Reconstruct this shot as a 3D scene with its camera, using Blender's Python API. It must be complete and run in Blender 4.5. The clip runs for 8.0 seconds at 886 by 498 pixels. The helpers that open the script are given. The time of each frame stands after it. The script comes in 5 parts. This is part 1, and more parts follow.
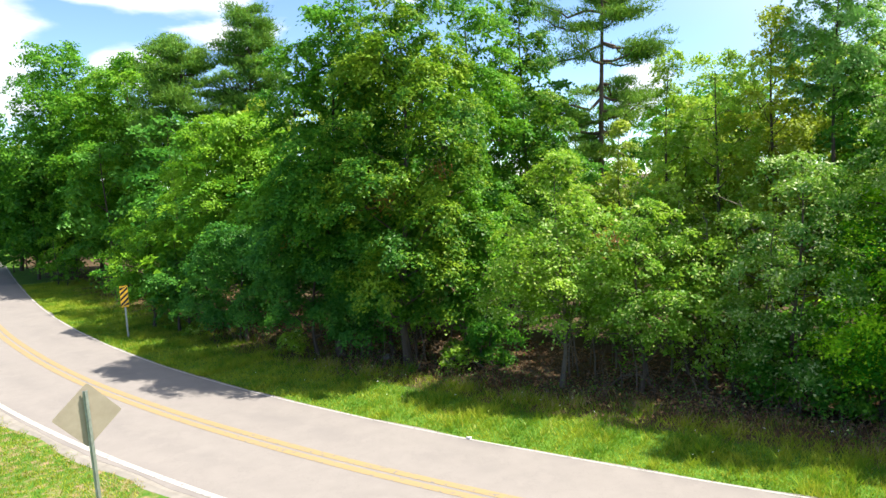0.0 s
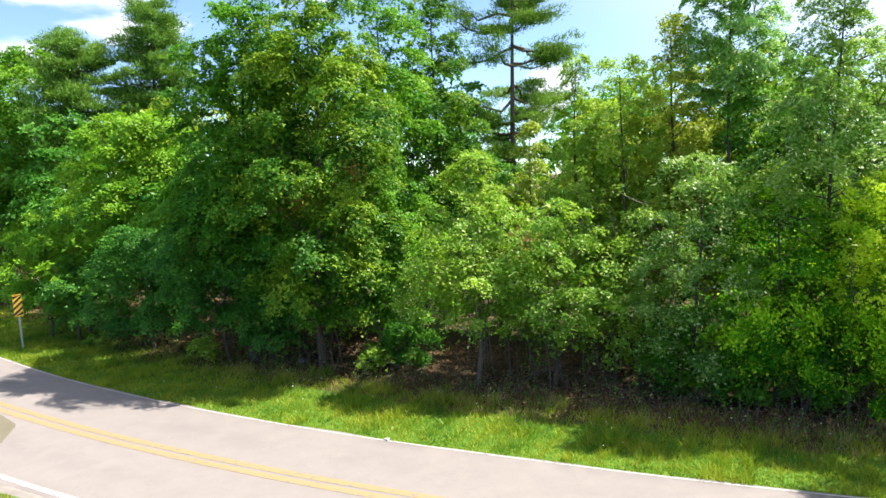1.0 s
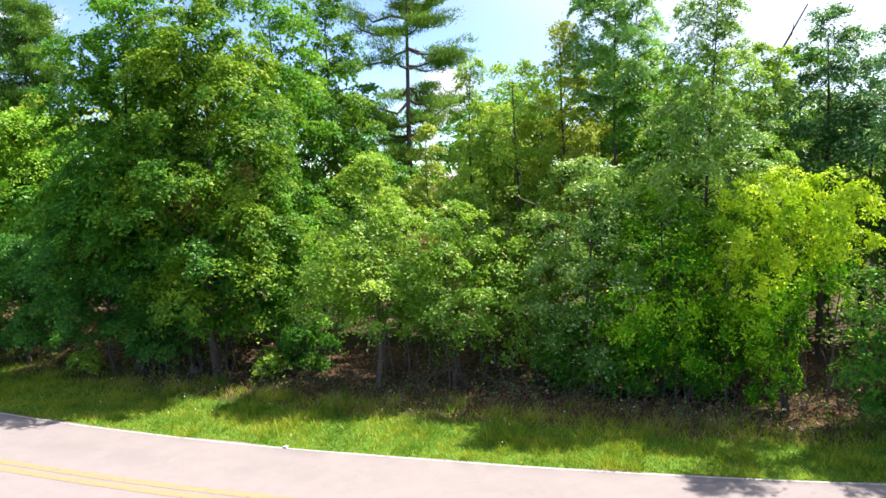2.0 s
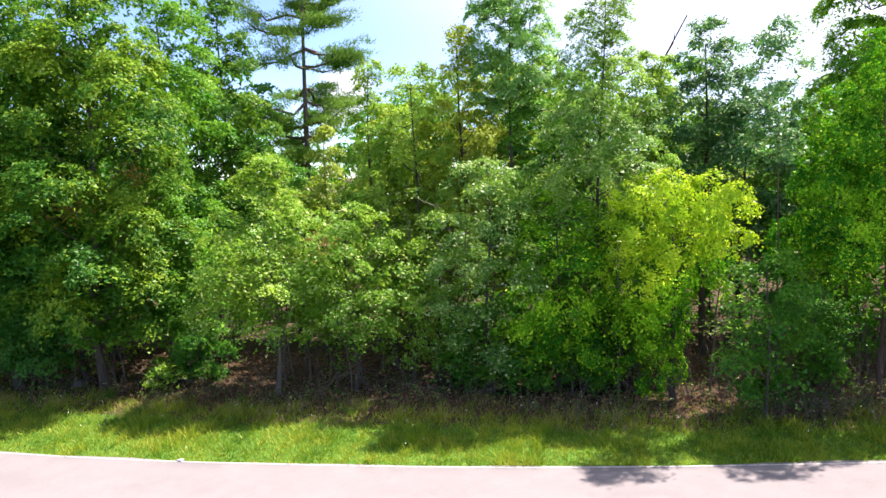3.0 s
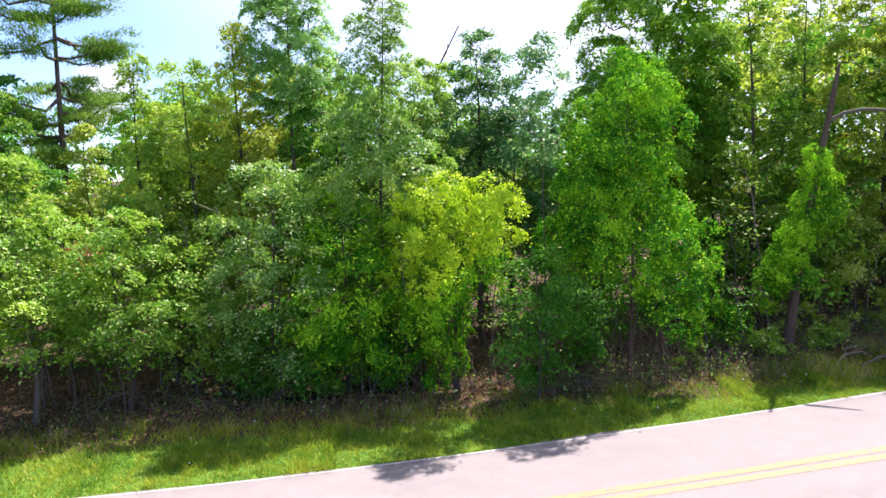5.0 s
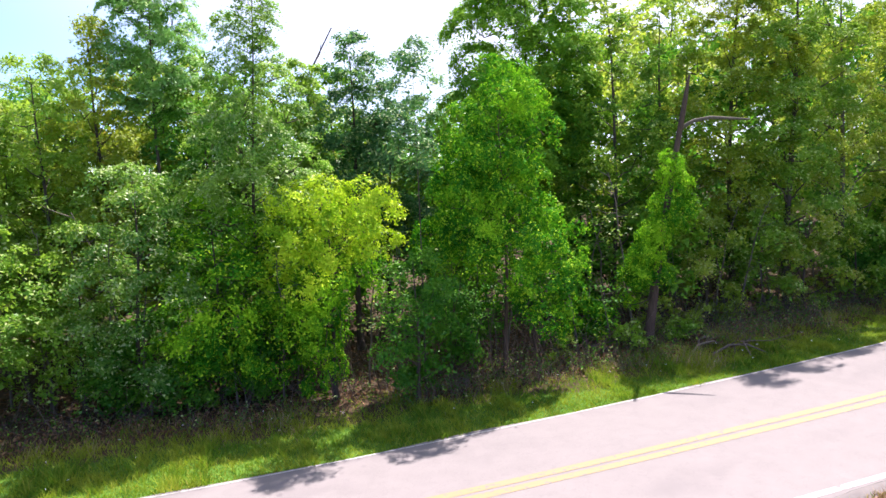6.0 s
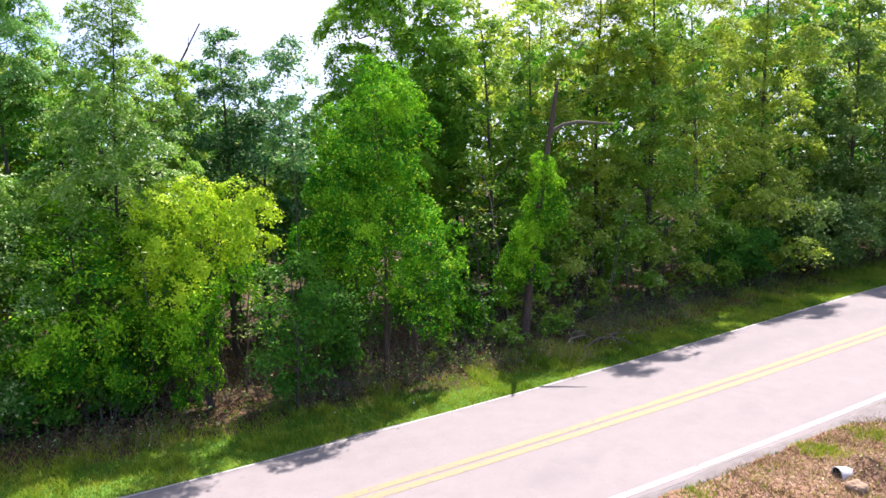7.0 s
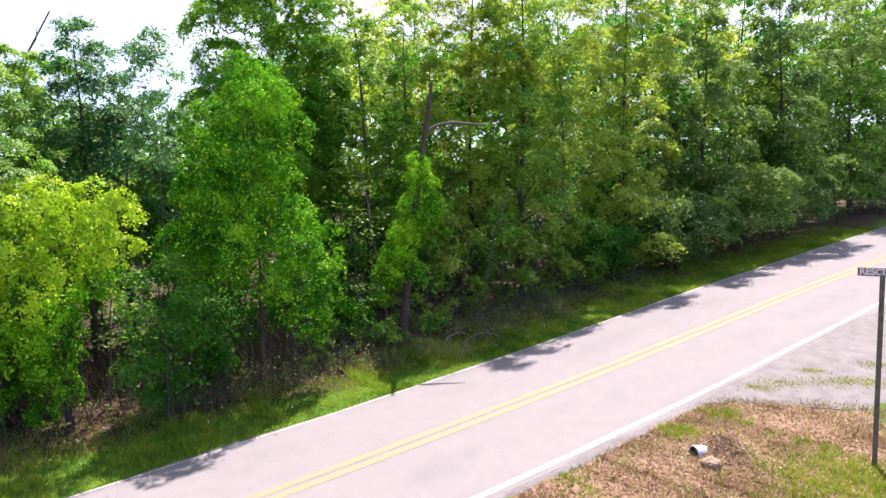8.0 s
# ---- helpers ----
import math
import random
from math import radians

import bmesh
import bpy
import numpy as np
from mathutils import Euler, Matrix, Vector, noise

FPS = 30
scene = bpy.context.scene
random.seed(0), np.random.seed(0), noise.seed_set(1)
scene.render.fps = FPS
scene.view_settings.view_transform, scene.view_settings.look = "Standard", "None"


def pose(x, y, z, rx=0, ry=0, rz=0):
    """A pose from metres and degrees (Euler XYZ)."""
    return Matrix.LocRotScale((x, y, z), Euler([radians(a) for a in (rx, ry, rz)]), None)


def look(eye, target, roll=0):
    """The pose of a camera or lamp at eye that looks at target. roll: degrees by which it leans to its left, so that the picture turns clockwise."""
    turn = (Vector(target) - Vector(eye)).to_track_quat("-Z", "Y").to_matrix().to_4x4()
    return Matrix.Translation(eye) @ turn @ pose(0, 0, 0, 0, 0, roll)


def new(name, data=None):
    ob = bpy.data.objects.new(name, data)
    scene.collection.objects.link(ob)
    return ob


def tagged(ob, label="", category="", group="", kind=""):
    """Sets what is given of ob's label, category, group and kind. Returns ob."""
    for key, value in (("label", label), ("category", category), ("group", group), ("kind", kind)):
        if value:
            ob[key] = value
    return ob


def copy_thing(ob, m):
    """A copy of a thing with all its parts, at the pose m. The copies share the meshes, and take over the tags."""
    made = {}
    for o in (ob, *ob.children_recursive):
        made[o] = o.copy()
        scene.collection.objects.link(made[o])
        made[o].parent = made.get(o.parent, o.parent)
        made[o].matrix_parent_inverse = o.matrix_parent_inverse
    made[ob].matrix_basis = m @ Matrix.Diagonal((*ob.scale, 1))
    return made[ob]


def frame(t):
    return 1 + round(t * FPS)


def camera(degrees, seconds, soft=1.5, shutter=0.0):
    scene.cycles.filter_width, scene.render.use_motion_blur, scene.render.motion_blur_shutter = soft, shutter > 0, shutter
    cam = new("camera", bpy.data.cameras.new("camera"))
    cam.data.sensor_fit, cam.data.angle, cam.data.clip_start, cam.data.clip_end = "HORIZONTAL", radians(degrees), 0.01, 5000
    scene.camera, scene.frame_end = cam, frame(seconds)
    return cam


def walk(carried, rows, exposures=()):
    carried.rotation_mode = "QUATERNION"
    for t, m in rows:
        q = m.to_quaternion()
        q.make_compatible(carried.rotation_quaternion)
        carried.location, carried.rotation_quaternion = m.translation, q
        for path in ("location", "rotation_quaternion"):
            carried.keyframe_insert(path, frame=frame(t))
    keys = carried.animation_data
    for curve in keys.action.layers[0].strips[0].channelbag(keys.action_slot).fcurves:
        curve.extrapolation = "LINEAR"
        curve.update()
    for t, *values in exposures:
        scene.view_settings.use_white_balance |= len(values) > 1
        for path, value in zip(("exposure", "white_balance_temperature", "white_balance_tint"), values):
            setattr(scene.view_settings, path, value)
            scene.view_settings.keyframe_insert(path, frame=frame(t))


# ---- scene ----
cam = camera(63.0, 8.0, soft=1.5)
EYE = 6.5
walk(cam, [
    (0.0, pose(0, 0, EYE, 84.50, 1.79, -0.17)),
    (0.5, pose(0, 0, EYE, 84.42, 1.86, -3.29)),
    (1.0, pose(0, 0, EYE, 84.34, 1.93, -6.93)),
    (1.5, pose(0, 0, EYE, 84.27, 1.94, -11.00)),
    (3.0, pose(0, 0, EYE, 84.10, 1.99, -22.97)),
    (3.5, pose(0, 0, EYE, 83.99, 1.99, -26.99)),
    (4.0, pose(0, 0, EYE, 83.88, 2.05, -31.12)),
    (4.5, pose(0, 0, EYE, 83.77, 2.05, -35.36)),
    (6.0, pose(0, 0, EYE, 83.62, 1.95, -49.70)),
    (6.5, pose(0, 0, EYE, 83.53, 1.90, -54.55)),
    (7.0, pose(0, 0, EYE, 83.44, 1.81, -59.32)),
    (7.5, pose(0, 0, EYE, 83.30, 1.69, -64.25)),
    (8.0, pose(0, 0, EYE, 83.13, 1.63, -69.06)),
], exposures=[(0.0, 1.58, 6500, 9), (3.5, 1.77, 6250, 27), (8.0, 1.61, 6050, 26)])

# ------------------------------------------------------------------ light
SUN_AZ, SUN_EL = 82.7, 59.0          # azimuth clockwise from +y, elevation
world = bpy.data.worlds.new("sky")
scene.world = world
world.use_nodes = True
wn, wl = world.node_tree.nodes, world.node_tree.links
wn.clear()
w_out = wn.new("ShaderNodeOutputWorld")
w_bg = wn.new("ShaderNodeBackground")
w_sky = wn.new("ShaderNodeTexSky")
w_sky.sky_type, w_sky.sun_disc = "NISHITA", False
w_sky.sun_elevation, w_sky.sun_rotation = radians(SUN_EL), radians(SUN_AZ)
w_sky.air_density, w_sky.dust_density, w_sky.ozone_density = 0.75, 0.0, 4.0
w_bg.inputs["Strength"].default_value = 0.090
w_dir = wn.new("ShaderNodeTexCoord").outputs["Generated"]
w_map = wn.new("ShaderNodeMapping")
w_map.inputs["Location"].default_value, w_map.inputs["Scale"].default_value = (0.35, 0.1, 0.0), (1.0, 1.0, 2.6)
wl.new(w_dir, w_map.inputs["Vector"])
w_noise = wn.new("ShaderNodeTexNoise")
w_noise.inputs["Scale"].default_value, w_noise.inputs["Detail"].default_value, w_noise.inputs["Roughness"].default_value = 4.2, 7.0, 0.52
wl.new(w_map.outputs["Vector"], w_noise.inputs["Vector"])
w_cloud = wn.new("ShaderNodeMapRange")
w_cloud.interpolation_type = "SMOOTHSTEP"
w_cloud.inputs["From Min"].default_value, w_cloud.inputs["From Max"].default_value = 0.66, 0.76
wl.new(w_noise.outputs["Fac"], w_cloud.inputs["Value"])
w_sum = w_cloud.outputs["Result"]
w_rag = wn.new("ShaderNodeMath")                   # ragged edges of the single clouds
w_rag.operation = "MULTIPLY_ADD"
w_rag.inputs[1].default_value, w_rag.inputs[2].default_value = 3.4, -1.7
wl.new(w_noise.outputs["Fac"], w_rag.inputs[0])
for c_az, c_el, c_wide, c_tall in ((-31.0, 10.5, 4.2, 4.4), (-23.0, 8.6, 3.0, 1.5), (-23.5, 13.8, 6.0, 1.2), (15.5, 6.5, 2.4, 2.2)):
    c_dir = Matrix.Rotation(radians(-c_az), 4, "Z") @ Matrix.Rotation(radians(c_el), 4, "X")
    w_rot = wn.new("ShaderNodeVectorRotate")       # turns the cloud's middle to +y
    w_rot.rotation_type, w_rot.invert = "EULER_XYZ", True
    w_rot.inputs["Rotation"].default_value = c_dir.to_euler()
    wl.new(w_dir, w_rot.inputs["Vector"])
    w_size = wn.new("ShaderNodeVectorMath")
    w_size.operation = "MULTIPLY"
    w_size.inputs[1].default_value = (1 / math.tan(radians(c_wide)), 0.0, 1 / math.tan(radians(c_tall)))
    wl.new(w_rot.outputs["Vector"], w_size.inputs[0])
    w_len = wn.new("ShaderNodeVectorMath")
    w_len.operation = "LENGTH"
    wl.new(w_size.outputs["Vector"], w_len.inputs[0])
    w_edge = wn.new("ShaderNodeMath")
    w_edge.operation = "SUBTRACT"
    wl.new(w_rag.outputs["Value"], w_edge.inputs[0])
    wl.new(w_len.outputs["Value"], w_edge.inputs[1])
    w_puff = wn.new("ShaderNodeMapRange")
    w_puff.interpolation_type = "SMOOTHSTEP"
    w_puff.inputs["From Min"].default_value, w_puff.inputs["From Max"].default_value = -1.15, -0.65
    w_puff.inputs["To Max"].default_value = 0.85
    wl.new(w_edge.outputs["Value"], w_puff.inputs["Value"])
    w_ahead = wn.new("ShaderNodeSeparateXYZ")
    wl.new(w_rot.outputs["Vector"], w_ahead.inputs["Vector"])
    w_front = wn.new("ShaderNodeMath")
    w_front.operation = "GREATER_THAN"
    wl.new(w_ahead.outputs["Y"], w_front.inputs[0])
    w_front.inputs[1].default_value = 0.0
    w_one = wn.new("ShaderNodeMath")
    w_one.operation = "MULTIPLY"
    wl.new(w_puff.outputs["Result"], w_one.inputs[0])
    wl.new(w_front.outputs["Value"], w_one.inputs[1])
    w_two = wn.new("ShaderNodeMath")
    w_two.operation = "MAXIMUM"
    wl.new(w_sum, w_two.inputs[0])
    wl.new(w_one.outputs["Value"], w_two.inputs[1])
    w_sum = w_two.outputs["Value"]
w_dot = wn.new("ShaderNodeVectorMath")
w_dot.operation = "DOT_PRODUCT"
w_dot.inputs[1].default_value = (math.sin(radians(SUN_AZ)) * math.cos(radians(SUN_EL)),
                                 math.cos(radians(SUN_AZ)) * math.cos(radians(SUN_EL)), math.sin(radians(SUN_EL)))
wl.new(w_dir, w_dot.inputs[0])
w_haze = wn.new("ShaderNodeMapRange")              # bright thin haze round the sun
w_haze.interpolation_type = "SMOOTHSTEP"
w_haze.inputs["From Min"].default_value, w_haze.inputs["From Max"].default_value = 0.33, 0.60
w_haze.inputs["To Max"].default_value = 0.8
wl.new(w_dot.outputs["Value"], w_haze.inputs["Value"])
w_max = wn.new("ShaderNodeMath")
w_max.operation = "MAXIMUM"
wl.new(w_sum, w_max.inputs[0])
wl.new(w_haze.outputs["Result"], w_max.inputs[1])
w_mix = wn.new("ShaderNodeMix")
w_mix.data_type = "RGBA"
wl.new(w_max.outputs["Value"], w_mix.inputs[0])
wl.new(w_sky.outputs["Color"], w_mix.inputs[6])
w_mix.inputs[7].default_value = (5.3, 5.4, 5.5, 1.0)
wl.new(w_mix.outputs[2], w_bg.inputs["Color"])
wl.new(w_bg.outputs["Background"], w_out.inputs["Surface"])

sun = new("sun", bpy.data.lights.new("sun", "SUN"))
sun.data.energy, sun.data.angle, sun.data.color = 4.6, radians(0.55), (1.0, 0.925, 0.78)
sun_dir = Vector((math.sin(radians(SUN_AZ)) * math.cos(radians(SUN_EL)),
                  math.cos(radians(SUN_AZ)) * math.cos(radians(SUN_EL)), math.sin(radians(SUN_EL))))
sun.matrix_world = look(sun_dir * 60, (0, 0, 0))

# ------------------------------------------------------------------ materials
class Mat:
    """A small builder for node materials."""

    def __init__(self, name):
        self.m = bpy.data.materials.new(name)
        self.m.use_nodes = True
        self.n, self.l = self.m.node_tree.nodes, self.m.node_tree.links
        self.n.clear()
        self.out = self.n.new("ShaderNodeOutputMaterial")
        self.co = self.n.new("ShaderNodeTexCoord").outputs["Object"]

    def world_co(self):
        self.co = self.n.new("ShaderNodeNewGeometry").outputs["Position"]
        return self

    def link(self, a, b):
        self.l.new(a, b)

    def noise(self, scale, detail=4.0, rough=0.55, stretch=None):
        t = self.n.new("ShaderNodeTexNoise")
        t.inputs["Scale"].default_value = scale
        t.inputs["Detail"].default_value = detail
        t.inputs["Roughness"].default_value = rough
        co = self.co
        if stretch:
            mp = self.n.new("ShaderNodeMapping")
            mp.inputs["Scale"].default_value = stretch
            self.link(co, mp.inputs["Vector"])
            co = mp.outputs["Vector"]
        self.link(co, t.inputs["Vector"])
        return t.outputs["Fac"]

    def ramp(self, fac, stops):
        r = self.n.new("ShaderNodeValToRGB")
        e = r.color_ramp.elements
        while len(e) < len(stops):
            e.new(0.5)
        for el, (p, c) in zip(e, stops):
            el.position, el.color = p, (*c, 1.0)
        self.link(fac, r.inputs["Fac"])
        return r.outputs["Color"]

    def step(self, fac, a, b):
        r = self.n.new("ShaderNodeMapRange")
        r.interpolation_type = "SMOOTHSTEP"
        r.inputs["From Min"].default_value, r.inputs["From Max"].default_value = a, b
        self.link(fac, r.inputs["Value"])
        return r.outputs["Result"]

    def math(self, op, a, b):
        t = self.n.new("ShaderNodeMath")
        t.operation = op
        for i, v in enumerate((a, b)):
            if isinstance(v, (int, float)):
                t.inputs[i].default_value = v
            else:
                self.link(v, t.inputs[i])
        return t.outputs["Value"]

    def mix(self, fac, a, b, mode="MIX"):
        t = self.n.new("ShaderNodeMix")
        t.data_type, t.blend_type = "RGBA", mode
        for key, v in (("Factor", fac), ("A", a), ("B", b)):
            sock = [s for s in t.inputs if s.name == key and s.enabled][0]
            if isinstance(v, (int, float)):
                sock.default_value = v
            elif isinstance(v, tuple):
                sock.default_value = (*v, 1.0)
            else:
                self.link(v, sock)
        return [s for s in t.outputs if s.enabled][0]

    def attr(self, name):
        t = self.n.new("ShaderNodeAttribute")
        t.attribute_name = name
        return t.outputs["Fac"]

    def island(self):
        return self.n.new("ShaderNodeNewGeometry").outputs["Random Per Island"]

    def each(self):
        return self.n.new("ShaderNodeObjectInfo").outputs["Random"]

    def bump(self, height, strength, dist=0.02):
        b = self.n.new("ShaderNodeBump")
        b.inputs["Strength"].default_value, b.inputs["Distance"].default_value = strength, dist
        self.link(height, b.inputs["Height"])
        return b.outputs["Normal"]

    def done(self, color, rough=0.8, metal=0.0, normal=None, spec=0.5):
        p = self.n.new("ShaderNodeBsdfPrincipled")
        for key, v in (("Base Color", color), ("Roughness", rough), ("Metallic", metal), ("Specular IOR Level", spec)):
            if isinstance(v, tuple):
                p.inputs[key].default_value = (*v, 1.0)
            elif isinstance(v, (int, float)):
                p.inputs[key].default_value = v
            else:
                self.link(v, p.inputs[key])
        if normal is not None:
            self.link(normal, p.inputs["Normal"])
        self.link(p.outputs["BSDF"], self.out.inputs["Surface"])
        return self.m


def leaf_material(name, dark, mid, light, shine=(0.27, 0.46, 0.03), clear=0.44, gloss=0.012, rough=0.45, odd=None, patch=1.1, scale=0.55, bias=0.42, pale=0.0, pale_glint=(0.44, 0.53, 0.20)):
    """Leaves: varied a little from leaf to leaf, more from spray to spray and from limb to limb; light shines through
    them and their waxy skin catches the sky."""
    b = Mat(name)
    v = b.math("ADD", b.math("MULTIPLY", b.island(), 0.36), b.math("ADD", b.math("MULTIPLY", b.math("SUBTRACT", b.noise(scale, 3.0), 0.5), patch), bias + 0.045))
    v = b.math("ADD", v, b.math("MULTIPLY", b.math("SUBTRACT", b.noise(2.6, 2.0), 0.5), 0.45))
    v = b.math("ADD", v, b.math("MULTIPLY", b.math("SUBTRACT", b.each(), 0.5), 0.22))
    col = b.ramp(v, [(0.22, dark), (0.52, mid), (0.86, light)])
    if pale:                                          # leaf glints painted as a paler colour on random leaves, pale undersides among them
        col = b.mix(b.step(b.island(), 0.98 - pale, 0.985 - pale), col, pale_glint)
    if odd:
        col = b.mix(b.step(b.island(), 0.985, 0.99), col, odd)
    dif = b.n.new("ShaderNodeBsdfDiffuse")
    b.link(col, dif.inputs["Color"])
    tra = b.n.new("ShaderNodeBsdfTranslucent")
    b.link(b.mix(0.55, col, shine), tra.inputs["Color"])
    glo = b.n.new("ShaderNodeBsdfGlossy")
    glo.inputs["Roughness"].default_value = rough
    glo.inputs["Color"].default_value = (0.9, 0.95, 0.9, 1)
    m1 = b.n.new("ShaderNodeMixShader")
    m1.inputs["Fac"].default_value = clear
    b.link(dif.outputs["BSDF"], m1.inputs[1])
    b.link(tra.outputs["BSDF"], m1.inputs[2])
    m2 = b.n.new("ShaderNodeMixShader")
    m2.inputs["Fac"].default_value = gloss
    b.link(m1.outputs["Shader"], m2.inputs[1])
    b.link(glo.outputs["BSDF"], m2.inputs[2])
    b.link(m2.outputs["Shader"], b.out.inputs["Surface"])
    return b.m


LEAF_OAK = leaf_material("oak leaves", (0.013, 0.082, 0.011), (0.040, 0.172, 0.015), (0.145, 0.330, 0.020), shine=(0.13, 0.38, 0.02), clear=0.33, bias=0.39)
LEAF_DARK = leaf_material("deep green leaves", (0.016, 0.090, 0.018), (0.040, 0.168, 0.024), (0.105, 0.280, 0.030), shine=(0.12, 0.38, 0.03), clear=0.36)
LEAF_LIGHT = leaf_material("light green leaves", (0.027, 0.135, 0.010), (0.084, 0.255, 0.014), (0.225, 0.410, 0.022), shine=(0.20, 0.45, 0.02), clear=0.36, bias=0.40)
LEAF_SAP = leaf_material("sapling leaves", (0.042, 0.142, 0.014), (0.122, 0.288, 0.021), (0.300, 0.468, 0.036), shine=(0.34, 0.52, 0.04), clear=0.44, gloss=0.014, pale=0.09, pale_glint=(0.46, 0.56, 0.18))
LEAF_ASH = leaf_material("blue green ash leaves", (0.036, 0.150, 0.026), (0.110, 0.315, 0.050), (0.270, 0.490, 0.095), shine=(0.22, 0.48, 0.09), clear=0.44, gloss=0.03, pale=0.08)
LEAF_OLIVE = leaf_material("olive green leaves", (0.054, 0.136, 0.014), (0.165, 0.292, 0.023), (0.375, 0.455, 0.042), shine=(0.44, 0.57, 0.045), clear=0.50, gloss=0.02, odd=(0.332, 0.169, 0.037), pale=0.11, pale_glint=(0.46, 0.51, 0.18))
LEAF_SILVER = leaf_material("pale backed leaves", (0.022, 0.110, 0.014), (0.072, 0.218, 0.022), (0.265, 0.420, 0.055), shine=(0.28, 0.52, 0.05), gloss=0.025, rough=0.40, patch=1.6, pale=0.13, pale_glint=(0.46, 0.54, 0.24))
LEAF_BROAD = leaf_material("large dark leaves", (0.014, 0.074, 0.022), (0.042, 0.150, 0.040), (0.125, 0.280, 0.075), shine=(0.14, 0.38, 0.06), clear=0.36, gloss=0.03, rough=0.40, pale=0.10)
LEAF_LIME = leaf_material("yellow green vine leaves", (0.062, 0.200, 0.006), (0.205, 0.430, 0.010), (0.480, 0.650, 0.016), shine=(0.38, 0.58, 0.01), clear=0.28, patch=1.6, bias=0.54, pale=0.10, pale_glint=(0.60, 0.70, 0.03))
LEAF_DUSTY = leaf_material("dusty green leaves", (0.024, 0.078, 0.018), (0.070, 0.160, 0.028), (0.215, 0.320, 0.045), shine=(0.28, 0.44, 0.05), clear=0.42, gloss=0.02, patch=1.4, pale=0.08)
# the vine's bright leaf highlights are put into the colour of single leaves
LEAF_VINE = leaf_material("bright green vine leaves", (0.011, 0.095, 0.006), (0.038, 0.218, 0.008), (0.290, 0.560, 0.012), shine=(0.14, 0.48, 0.01), clear=0.26, gloss=0.006, patch=1.7, scale=0.6, bias=0.41, pale=0.14, pale_glint=(0.40, 0.62, 0.02))
LEAF_GOLD = leaf_material("yellow tinged leaves", (0.075, 0.165, 0.014), (0.235, 0.345, 0.024), (0.470, 0.510, 0.045), shine=(0.50, 0.58, 0.04), clear=0.46, odd=(0.40, 0.20, 0.04), pale=0.10)
LEAF_YELLOW = leaf_material("yellowish young leaves", (0.014, 0.080, 0.010), (0.048, 0.162, 0.013), (0.235, 0.355, 0.020), shine=(0.15, 0.38, 0.02), clear=0.33, patch=1.5)
LEAF_PINE = leaf_material("pine needles", (0.028, 0.110, 0.024), (0.078, 0.205, 0.036), (0.180, 0.320, 0.050), clear=0.25)
LEAF_RED = leaf_material("dead russet leaves", (0.100, 0.030, 0.010), (0.180, 0.055, 0.016), (0.260, 0.100, 0.030))
GRASS = leaf_material("grass blades", (0.030, 0.120, 0.009), (0.112, 0.226, 0.013), (0.300, 0.345, 0.028), shine=(0.28, 0.48, 0.02), clear=0.36, patch=2.0, scale=0.8, bias=0.38)
GRASS_PALE = leaf_material("yellowing grass", (0.115, 0.150, 0.010), (0.215, 0.245, 0.016), (0.350, 0.345, 0.040), shine=(0.4, 0.46, 0.04), clear=0.3)
DRY = leaf_material("dry straw", (0.160, 0.090, 0.050), (0.290, 0.185, 0.112), (0.450, 0.345, 0.225), shine=(0.4, 0.3, 0.12), clear=0.2)
LITTER = leaf_material("fallen leaves", (0.065, 0.030, 0.014), (0.155, 0.082, 0.042), (0.300, 0.185, 0.105), shine=(0.2, 0.12, 0.05), clear=0.15, gloss=0.01)


def bark(name, a, c):
    b = Mat(name)
    g = b.noise(6.0, 6.0, 0.65, (3.0, 3.0, 0.5))
    col = b.ramp(b.math("ADD", b.math("MULTIPLY", g, 0.75), b.math("MULTIPLY", b.noise(0.8), 0.3)), [(0.25, a), (0.8, c)])
    return b.done(col, 0.92, normal=b.bump(g, 0.9, 0.03), spec=0.2)


BARK = bark("grey brown bark", (0.030, 0.022, 0.017), (0.125, 0.100, 0.080))
BARK_PINE = bark("pine bark", (0.040, 0.028, 0.024), (0.190, 0.135, 0.110))
BARK_PALE = bark("pale bark", (0.060, 0.048, 0.038), (0.200, 0.170, 0.140))
BARK_DEAD = bark("weathered dead wood", (0.034, 0.021, 0.016), (0.150, 0.100, 0.080))
TWIG = bark("dry twigs", (0.065, 0.048, 0.040), (0.250, 0.195, 0.160))
BARK_BLEACHED = bark("bleached dead branch", (0.080, 0.062, 0.048), (0.230, 0.185, 0.145))


